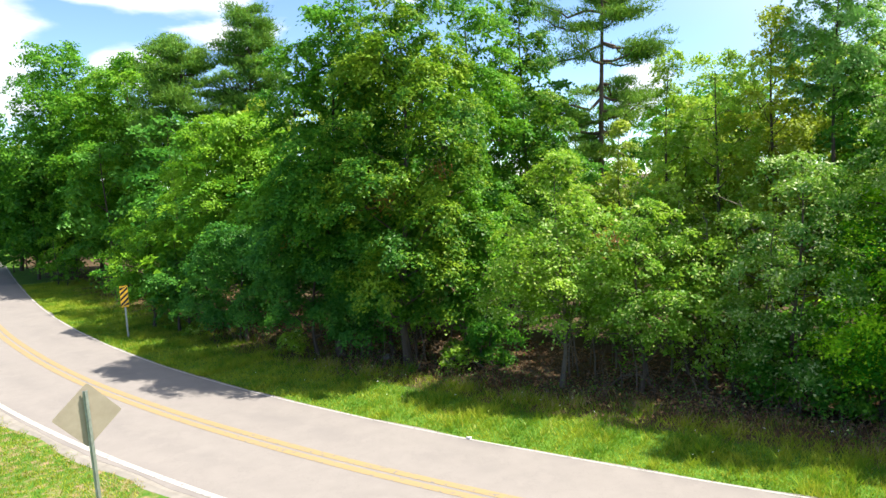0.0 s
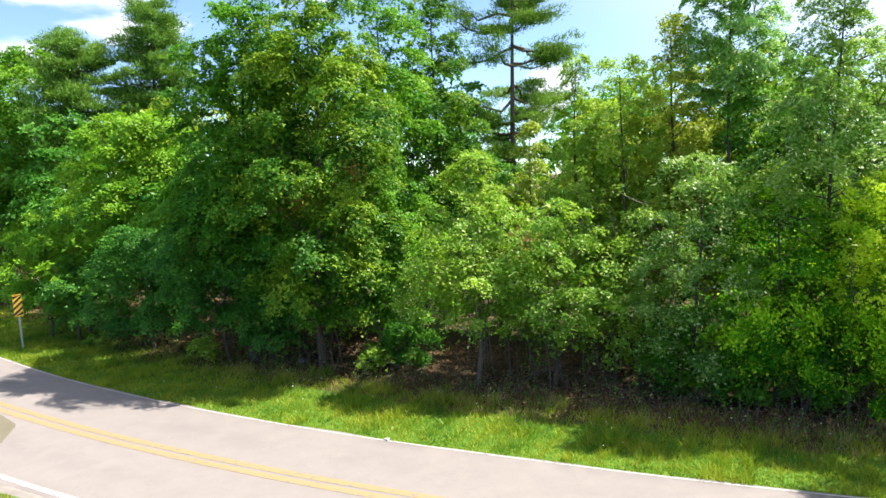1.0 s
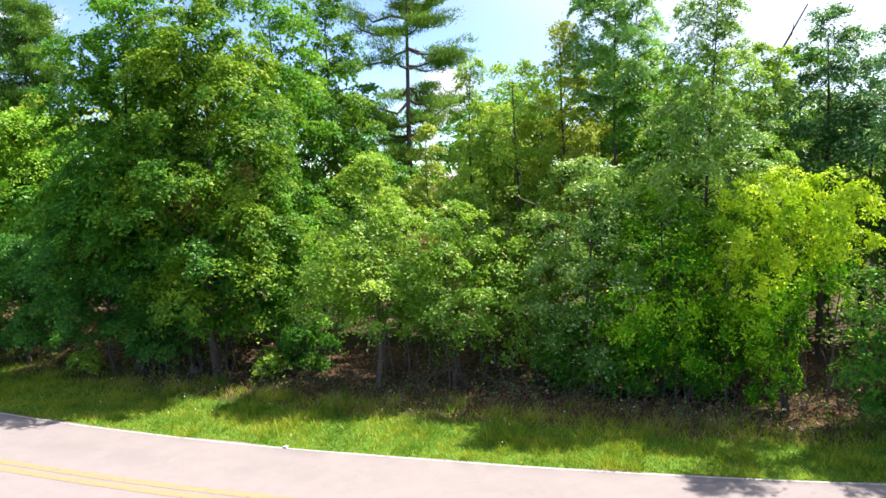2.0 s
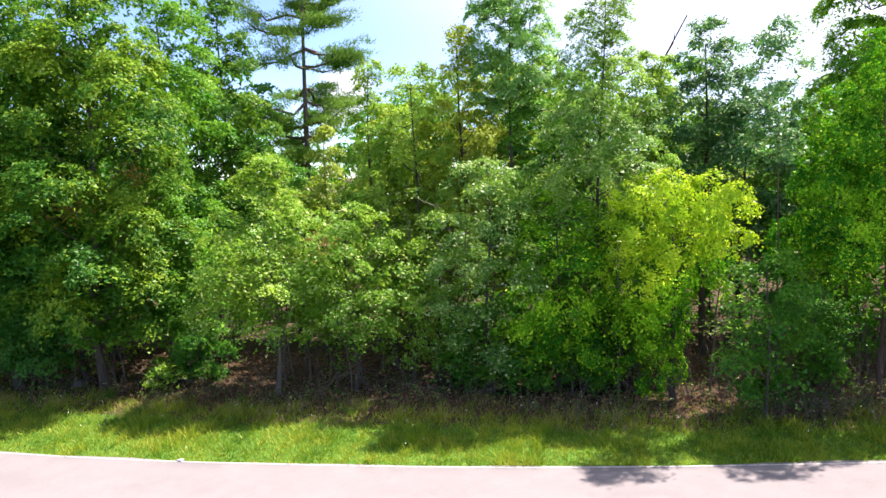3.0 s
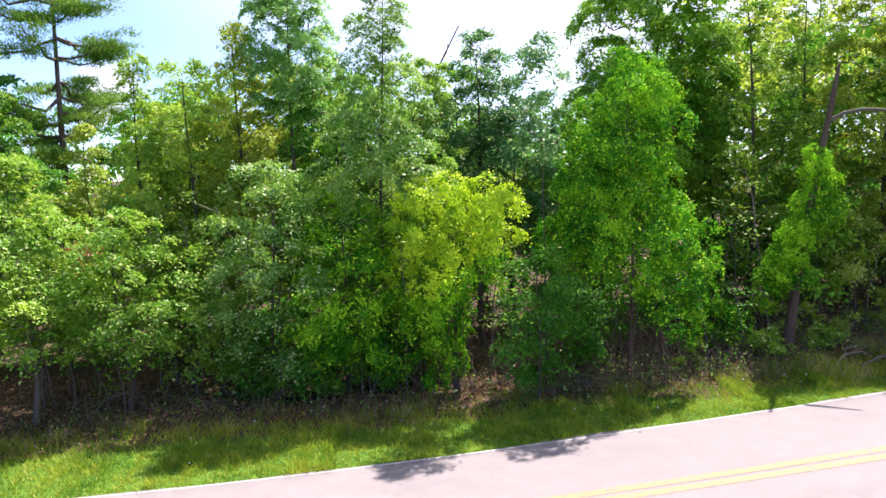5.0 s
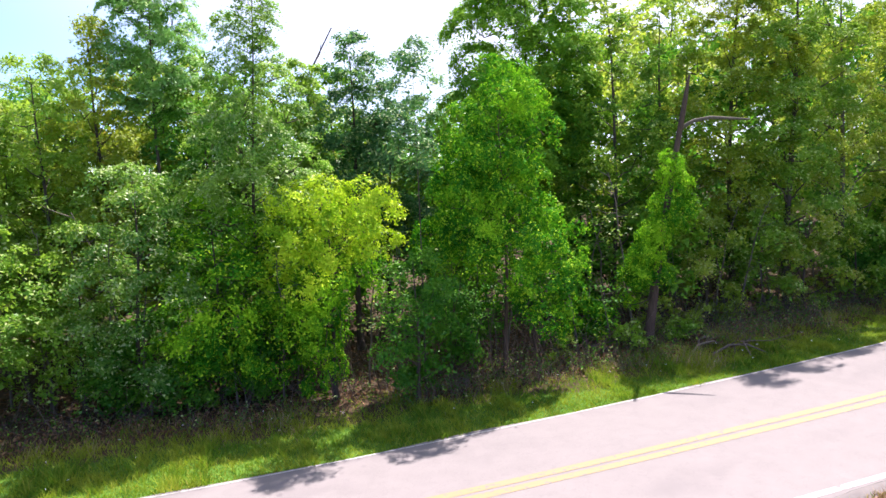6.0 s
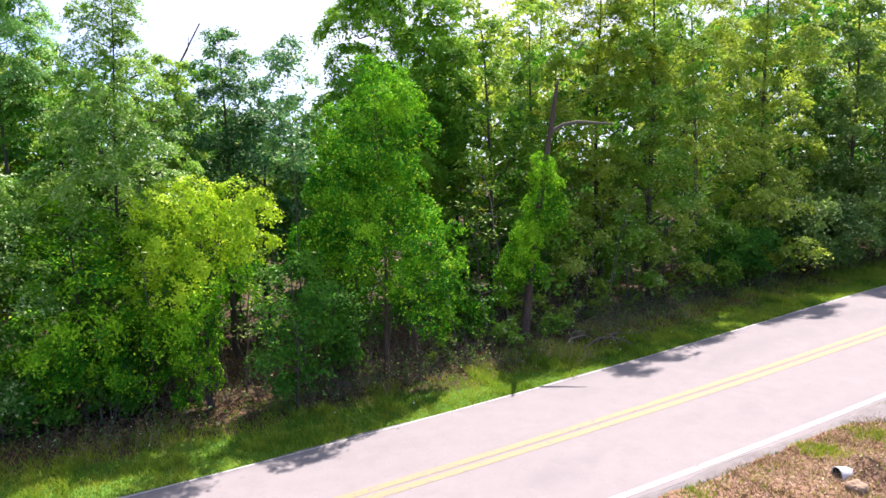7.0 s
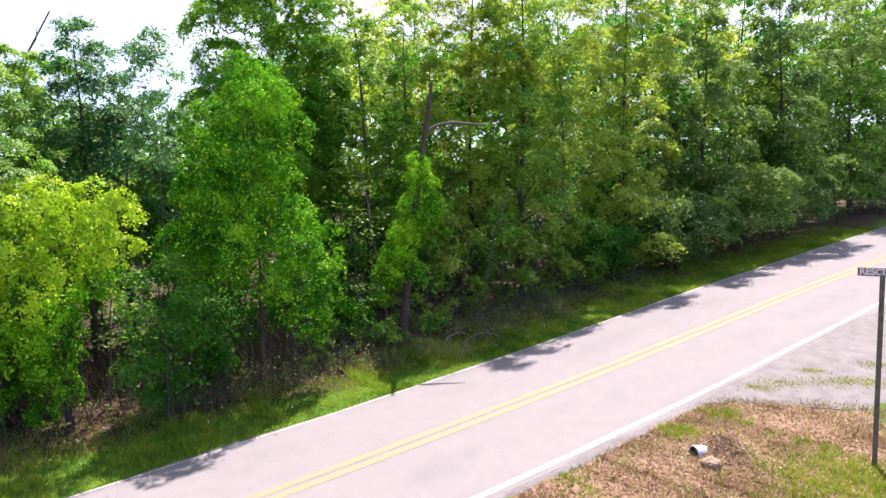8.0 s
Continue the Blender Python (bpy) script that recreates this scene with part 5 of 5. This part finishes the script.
def culvert():
    """The end of a corrugated drain pipe, sticking out of an earth bank."""
    x, y = 15.42, 0.44
    z = float(rise(x))
    root = thing("culvert_pipe", x, y, z + 0.15, "pale corrugated metal culvert end in dry bank", "culvert", turn=38)
    root.scale = (1.35, 1.35, 1.35)
    n, sides = 20, 28
    s = np.linspace(0, 0.9, n)
    pts = np.column_stack([0.0 * s, -s, -0.08 - 0.12 * s])
    v, f = tube(pts, 0.130 + 0.006 * np.sin(s * 62), sides)
    under("barrel", mesh_of("barrel", v, f, [GALVANISED_PALE], smooth=True), root)
    v2, f2 = tube(pts, np.full(n, 0.115), sides)
    under("lining", mesh_of("lining", v2, f2[:, ::-1], [PIPE_DARK], smooth=True), root, "dark inner lining")
    a = np.linspace(0, 2 * np.pi, 29)
    rim = np.column_stack([0.123 * np.cos(a), np.zeros(29), -0.08 + 0.123 * np.sin(a)])
    under("rim", mesh_of("rim", *tube(rim, np.full(29, 0.010), 6), [GALVANISED_PALE], smooth=True), root)


culvert()


def crushed_cup():
    bm = bmesh.new()
    bmesh.ops.create_cone(bm, cap_ends=True, segments=14, radius1=0.035, radius2=0.045, depth=0.12)
    for v in bm.verts:
        v.co += Vector((noise.noise(v.co * 30), noise.noise(v.co * 25 + Vector((5, 0, 0))), 0)) * 0.02
        v.co.y *= 0.6
    bmesh.ops.transform(bm, verts=bm.verts, matrix=pose(0, 0, 0, 88, 0, 60))
    me = bpy.data.meshes.new("crushed_cup")
    bm.to_mesh(me)
    bm.free()
    me.materials.append(LITTER_WHITE)
    ob = tagged(new("crushed_cup", me), "crushed white plastic cup on the road's edge", "litter")
    ob.matrix_world = pose(0.5, 17.62, float(rise(0.5)) + 0.03)


crushed_cup()


def apron_width(x):
    """How far the gravel reaches from the road, by the place along the line."""
    return np.clip((np.asarray(x) - 21.8) / 4.5, 0, 1) ** 0.9 * 7.5


def apron():
    """Gravel where a side track meets the road."""
    lo = int(np.argmin(np.abs(LINE[:, 0] - 9.0)))
    hi = int(np.argmin(np.abs(LINE[:, 0] - 42.0)))
    x = LINE[lo:hi, 0]
    w = near_width(x) + 0.02
    rag = np.random.default_rng(6)
    wide = 0.38 + apron_width(x) + 0.08 * rag.normal(size=len(x))
    tagged(new("gravel_apron", ribbon("gravel_apron", -w - wide, -w, -0.007, [GRAVEL], lo, hi, 0.06, 0.04)), "grey gravel apron beside the road", "gravel", kind="structure")


apron()


# ------------------------------------------------------------------ grass, litter and brush
def blades(rng, P, Z, height, width, lean=0.5):
    """Single pointed blades."""
    n = len(P)
    a = rng.uniform(0, 2 * np.pi, n)
    sd = np.column_stack([np.cos(a), np.sin(a), np.zeros(n)]) * (width * rng.uniform(0.6, 1.4, n))[:, None]
    b = rng.uniform(0, 2 * np.pi, n)
    H = (height * rng.uniform(0.5, 1.4, n))[:, None]
    tip = np.column_stack([np.cos(b), np.sin(b), np.zeros(n)]) * H * lean * rng.uniform(0.2, 1.2, n)[:, None] + np.array([0, 0, 1.0]) * H
    base = np.column_stack([P, Z])
    v = np.stack([base - sd, base + sd, base + tip], 1).reshape(-1, 3)
    return v, np.arange(3 * n).reshape(n, 3)


def strip_points(rng, n, lo_x, hi_x, off_lo, off_hi):
    """Random places beside the road's line, between two offsets that may vary along it."""
    keep = np.where((LINE[:, 0] > lo_x) & (LINE[:, 0] < hi_x))[0]
    i = rng.choice(keep, n)
    t = rng.random(n)
    a, c = off_lo[i], off_hi[i]
    o = a + (c - a) * t
    return LINE[i] + TANGENT[i] * rng.uniform(-0.35, 0.35, (n, 1)) + ACROSS[i] * o[:, None], o, t


def verge():
    rng = np.random.default_rng(8)
    ones = np.ones(len(LINE))
    vw = verge_width(LINE[:, 0])
    P, o, t = strip_points(rng, 300000, -30, 48, ones * 0.05, vw + 0.9)
    patch = 0.6 * lumps(P[:, 0] * 0.8, P[:, 1] * 0.8) + 0.7 * lumps(P[:, 0] * 2.9 + 7, P[:, 1] * 2.9)
    keep = rng.random(len(P)) < np.clip(1.35 - 1.20 * o / (verge_width(P[:, 0]) + 0.5) + 0.35 * patch, 0.08, 1)
    P, o, patch = P[keep], o[keep], patch[keep]
    h = 0.05 + 0.08 * np.clip(o / 3, 0, 1) + 0.30 * np.clip(patch, 0, 1) ** 1.4
    v, f = blades(rng, P, land(P[:, 0], P[:, 1], o), h, 0.011, 1.0)
    pale = (rng.random(len(P)) < 0.08 + 0.40 * np.clip(0.6 * lumps(P[:, 0] * 0.5 + 2, P[:, 1] * 0.9) + 0.7 * lumps(P[:, 0] * 2.2 + 5, P[:, 1] * 2.2 + 1), 0, 1)).astype(int)
    tagged(new("verge_grass", mesh_of("verge_grass", v, f, [GRASS, GRASS_PALE], pale)), "uneven green grass along the far verge", "grass", kind="stuff")
    P, o, t = strip_points(rng, 90000, -30, 48, vw * 0.35, vw + 1.4)
    patch = lumps(P[:, 0] * 1.1 + 3, P[:, 1] * 1.1)
    keep = rng.random(len(P)) < np.clip(0.25 + 1.0 * patch + 0.35 * np.clip((P[:, 0] - 15) / 6, 0, 1), 0.06, 1) * np.clip(t * 1.8 - 0.55, 0.02, 1)
    P, o = P[keep], o[keep]
    v, f = blades(rng, P, land(P[:, 0], P[:, 1], o), rng.uniform(0.10, 0.34, len(P)), 0.007, 0.6)
    tagged(new("seeding_grass", mesh_of("seeding_grass", v, f, [DRY, GRASS_PALE, LITTER, GRASS], rng.choice([0, 1, 2, 3, 3], len(P)))), "tall straw-coloured seeding grass along the woods", "grass", kind="stuff")


verge()


def tall_tufts():
    """Tall pale tufts at the back of the verge."""
    rng = np.random.default_rng(15)
    V = []
    for k in range(46):
        az = float(rng.uniform(-12, 88)) if k else 68.8
        d = edge_distance(az) - float(rng.uniform(0.9, 2.1)) if k else 22.5
        x, y = d * math.sin(radians(az)), d * math.cos(radians(az))
        n = int(rng.integers(90, 260)) if k else 700
        r = rng.uniform(0.12, 0.30) if k else 0.4
        Q = np.array([x, y]) + rng.normal(size=(n, 2)) * r
        V.append(blades(rng, Q, land(Q[:, 0], Q[:, 1]), np.full(n, float(rng.uniform(0.16, 0.34)) if k else 0.40), 0.008, 0.8)[0])
    v = np.concatenate(V)
    pick = rng.choice([0, 1, 1, 2], len(v) // 3)
    tagged(new("tall_grass", mesh_of("tall_grass", v, np.arange(len(v)).reshape(-1, 3), [GRASS_PALE, GRASS, DRY], pick)), "tall pale grass tufts at the woods' edge", "grass", kind="stuff")


tall_tufts()


def wild_flowers():
    """Scattered small white flower heads in the verge."""
    rng = np.random.default_rng(16)
    vw = verge_width(LINE[:, 0])
    P, o, t = strip_points(rng, 50, -8, 26, 0.25 * vw, vw + 0.3)
    c = np.repeat(np.column_stack([P, land(P[:, 0], P[:, 1], o) + rng.uniform(0.12, 0.3, len(P))]), 4, axis=0)
    v, f = leaves(rng, c + rng.normal(size=c.shape) * 0.012, np.array([0, 0, 1.0]) + rng.normal(size=c.shape) * 0.5, np.full(len(c), 0.03), 0.7)
    tagged(new("wild_flowers", mesh_of("wild_flowers", v, f, [LITTER_WHITE])), "small white wild flowers in the verge grass", "flowers", kind="stuff")


wild_flowers()


def near_grass():
    rng = np.random.default_rng(9)
    ones = np.ones(len(LINE))
    w = near_width(LINE[:, 0])
    P, o, t = strip_points(rng, 88000, -18, -3, -w - 7, -w - 0.2 * ones)
    keep = o < -near_width(P[:, 0]) - 0.40 + 0.40 * lumps(P[:, 0] * 2.2, P[:, 1] * 2.2)
    P, o = P[keep], o[keep]
    v, f = blades(rng, P, land(P[:, 0], P[:, 1], o), np.full(len(P), 0.06), 0.010, 0.9)
    pale = np.clip((rng.random(len(P)) * 1.75 + 0.40 + 0.9 * lumps(P[:, 0], P[:, 1])).astype(int), 0, 2)
    tagged(new("roadside_grass", mesh_of("roadside_grass", v, f, [GRASS, GRASS_PALE, DRY], pale)), "short mown grass beside the near lane", "grass", kind="stuff")
    P, o, t = strip_points(rng, 150000, 9, 28, -w - 5.2, -w - 0.4 * ones)
    rag = lumps(P[:, 0] * 1.3 + 7, P[:, 1] * 1.3)
    ok = -o > near_width(P[:, 0]) + apron_width(P[:, 0] - 0.47 * o) + np.where(P[:, 0] > 17, -0.15 + 0.9 * rag + 0.3 * rng.normal(size=len(P)), 0.35)
    lawn = (P[:, 1] + 0.5 * rng.normal(size=len(P)) < -1.1 + 0.5 * rag) & (P[:, 0] + 0.4 * rng.normal(size=len(P)) < 15.7 + 0.5 * rag)
    tuft = rng.random(len(P)) < np.clip(0.08 + 1.6 * (rag - 0.30), 0.06, 0.85)
    green = lawn | tuft
    ok &= green | (rng.random(len(P)) < np.clip(0.75 - 0.9 * lumps(P[:, 0] * 1.1 + 3, P[:, 1] * 1.1 + 2), 0.12, 1))
    P, o, green = P[ok], o[ok], green[ok]
    for name, sel, mat, hh, text in (("dry_grass", ~green, DRY, 0.06, "flattened brown dry grass on the bank"),
                                     ("bank_grass", green, GRASS, 0.09, "green grass tufts on the dry bank")):
        m = 52000 if name == "dry_grass" else 40000
        Q = P[sel][:m]
        Z = land(Q[:, 0], Q[:, 1], o[sel][:m])
        Z = np.where(Q[:, 0] > 19, np.maximum(Z, rise(Q[:, 0]) - 0.04), Z)
        v, f = blades(rng, Q, Z, hh * (1 + 1.4 * np.clip(lumps(Q[:, 0] * 2.1, Q[:, 1] * 2.1), 0, 1)), 0.010, 1.7 if name == "dry_grass" else 1.0)
        pale = (rng.random(len(Q)) < (0.25 if name == "dry_grass" else 0.55)).astype(int)
        tagged(new(name, mesh_of(name, v, f, [mat, LITTER if name == "dry_grass" else GRASS_PALE], pale)), text, "grass", kind="stuff")
    P, o, t = strip_points(rng, 9000, 10, 23, -w - 4.6, -w - 0.5 * ones)
    c = np.column_stack([P, land(P[:, 0], P[:, 1], o) + rng.uniform(0.0, 0.03, len(P))])
    v, f = leaves(rng, c, np.array([0, 0, 1.0]) + rng.normal(size=c.shape) * 0.3, 0.07 * rng.uniform(0.5, 1.4, len(P)), 0.6)
    tagged(new("bank_litter", mesh_of("bank_litter", v, f, [DRY])), "scattered brown leaves on the dry bank", "leaf litter", kind="stuff")


near_grass()


def gravel_tufts():
    """Yellowing grass come up through the gravel."""
    rng = np.random.default_rng(14)
    V = []
    for x, y, r in ((20.9, -2.9, 0.35), (21.1, -3.7, 0.30), (20.5, -1.6, 0.30), (22.6, -4.2, 0.25), (20.0, -1.0, 0.2), (21.7, -2.4, 0.15)):
        n = int(1500 * r)
        Q = np.array([x, y]) + rng.normal(size=(n, 2)) * r * np.array([0.7, 1.3])
        V.append(blades(rng, Q, rise(Q[:, 0]) - 0.01, np.full(n, 0.06), 0.008, 1.0)[0])
    v = np.concatenate(V)
    tagged(new("gravel_grass", mesh_of("gravel_grass", v, np.arange(len(v)).reshape(-1, 3), [GRASS_PALE])), "yellowing grass tufts growing through gravel", "grass", kind="stuff")


gravel_tufts()


def fallen_leaves():
    """Dead leaves on the forest floor along the edge of the woods."""
    rng = np.random.default_rng(10)
    vw = verge_width(LINE[:, 0])
    P, o, t = strip_points(rng, 32000, -26, 44, vw - 0.3, vw + 6.5)
    c = np.column_stack([P, land(P[:, 0], P[:, 1], o) + rng.uniform(0.0, 0.05, len(P))])
    nrm = np.array([0, 0, 1.0]) + rng.normal(size=c.shape) * 0.35
    v, f = leaves(rng, c, nrm, 0.13 * rng.uniform(0.6, 1.3, len(P)), 0.6)
    tagged(new("leaf_litter", mesh_of("leaf_litter", v, f, [LITTER])), "brown fallen leaves on the forest floor", "leaf litter", kind="stuff")


fallen_leaves()


def brush():
    """Dry stems, twigs and withered leaves in the shade under the trees."""
    rng = np.random.default_rng(12)
    heap = Heap()
    for k in range(2300):
        az = rng.uniform(-18, 92) if k < 1500 else rng.uniform(52, 84)
        if not (40 < az < 76) and rng.random() < 0.45:
            continue
        d = edge_distance(az) + abs(rng.normal()) * 1.8 - 0.3
        x, y, z = d * math.sin(radians(az)), d * math.cos(radians(az)), 0
        foot = np.array([x, y, float(rise(x)) - 0.03])
        ln = rng.uniform(0.5, 2.2)
        way = rng.normal(size=3) * np.array([0.5, 0.5, 0.25]) + np.array([0, 0, 0.8 if rng.random() < 0.75 else 0.12])
        p = limb_path(rng, foot, foot + way / np.linalg.norm(way) * ln, 4, 0.05)
        g = rng.uniform(0.004, 0.010)
        heap.add(*tube(p, [g, g * 0.8, g * 0.6, g * 0.3], 3))
    tips, sizes = [], []
    for k in range(230):                              # low thickets where the grass ends
        az = rng.uniform(46, 84) if k < 170 else rng.uniform(-8, 46)
        d = edge_distance(az) + rng.uniform(-1.3, 1.6) - 0.9 * float(np.clip((az - 60) / 8, 0, 1))
        tall = rng.uniform(0.35, 1.0) * (1.0 if az > 46 else 0.6)
        for i in range(16):
            x, y = d * math.sin(radians(az)) + rng.normal() * 0.35, d * math.cos(radians(az)) + rng.normal() * 0.35
            foot = np.array([x, y, float(rise(x)) - 0.03])
            way = rng.normal(size=3) * np.array([0.55, 0.55, 0.15]) + np.array([0, 0, 0.8])
            p = limb_path(rng, foot, foot + way * tall * rng.uniform(0.5, 1.1), 4, 0.08)
            g = rng.uniform(0.004, 0.009)
            heap.add(*tube(p, [g, g * 0.8, g * 0.6, g * 0.3], 3))
            for c in p[1:]:
                tips.append(c + rng.normal(size=(3, 3)) * 0.10)
    c = np.concatenate(tips)
    c = c[rng.random(len(c)) < 0.55]
    v, f = leaves(rng, c, rng.normal(size=c.shape) + np.array([0, 0, 0.6]), 0.075 * rng.uniform(0.5, 1.4, len(c)), 0.6)
    tagged(new("brush_leaves", mesh_of("brush_leaves", v, f, [LITTER, LEAF_DUSTY, LEAF_OAK], rng.choice([0, 0, 1, 1, 2], len(c)))), "withered brown and dusty green leaves on low brush", "brush", kind="stuff")
    tagged(new("dry_brush", heap.mesh("dry_brush", [TWIG])), "tangled dry brown stems under the trees", "brush", kind="stuff")


brush()


def fallen_branch(az, d, ln, turn, seed):
    rng = np.random.default_rng(seed)
    x, y, z = at(az, d)
    root = thing("fallen_branch", x, y, z, "weathered fallen branch lying at the grass edge", "branch", "fallen branches", turn)
    p = np.array([(0, 0, 0.03), (ln * 0.3, 0.1, 0.30), (ln * 0.6, -0.05, 0.36), (ln, 0.15, 0.06)])
    under("stick", mesh_of("stick", *tube(p, [0.045, 0.038, 0.028, 0.012], 6), [BARK_BLEACHED], smooth=True), root)
    for k in range(4):
        a = p[1] + (p[2] - p[1]) * rng.random()
        q = limb_path(rng, a, a + rng.normal(size=3) * np.array([0.4, 0.4, 0.25]) + [0.2, 0, 0.2], 3)
        under("side_twig", mesh_of("side_twig", *tube(q, [0.018, 0.012, 0.006], 4), [BARK_BLEACHED], smooth=True), root)


fallen_branch(68.5, 23.2, 1.7, -20, 1)
fallen_branch(70.2, 23.4, 1.6, -60, 2)
fallen_branch(69.2, 23.7, 1.2, 10, 7)
fallen_branch(57.5, 22.2, 1.2, 60, 8)
fallen_branch(60.5, 22.8, 1.1, -30, 9)
fallen_branch(72.3, 24.4, 1.3, 200, 3)
fallen_branch(49.0, 20.6, 1.2, 30, 4)
fallen_branch(13.0, 22.3, 1.4, 10, 5)
fallen_branch(3.0, 24.6, 1.6, 170, 6)


def dead_spray(az, d, z, seed):
    """A dead russet spray of leaves hanging in the canopy."""
    rng = np.random.default_rng(seed)
    x, y, g = at(az, d)
    root = thing("dead_leaf_spray", x, y, g + z, "russet spray of dead leaves caught in branches", "dead leaves", "dead sprays")
    p = limb_path(rng, (0, 0, 0.35), (0.25, 0, -0.3), 3)
    under("twig", mesh_of("twig", *tube(p, [0.015, 0.01, 0.005], 4), [TWIG], smooth=True), root)
    c = rng.normal(size=(70, 3)) * np.array([0.20, 0.20, 0.22])
    v, f = leaves(rng, c, rng.normal(size=(70, 3)), np.full(70, 0.13), 0.5, 1.0)
    under("leaves", mesh_of("leaves", v, f, [LEAF_RED]), root, kind="stuff")


dead_spray(-0.1, 23.4, 6.9, 1)
dead_spray(13.3, 20.4, 4.6, 2)
dead_spray(-4.5, 23.4, 5.9, 3)
dead_spray(-12.3, 26.2, 4.6, 4)

# a tree before the snag
broadleaf("young_tree", 39.7, 27.4, 10.2, 1.4, 1.0, "egg", LEAF_SAP, "light green tree in the second row", 158, 18, 20, 32, leaf=0.145, core=30)
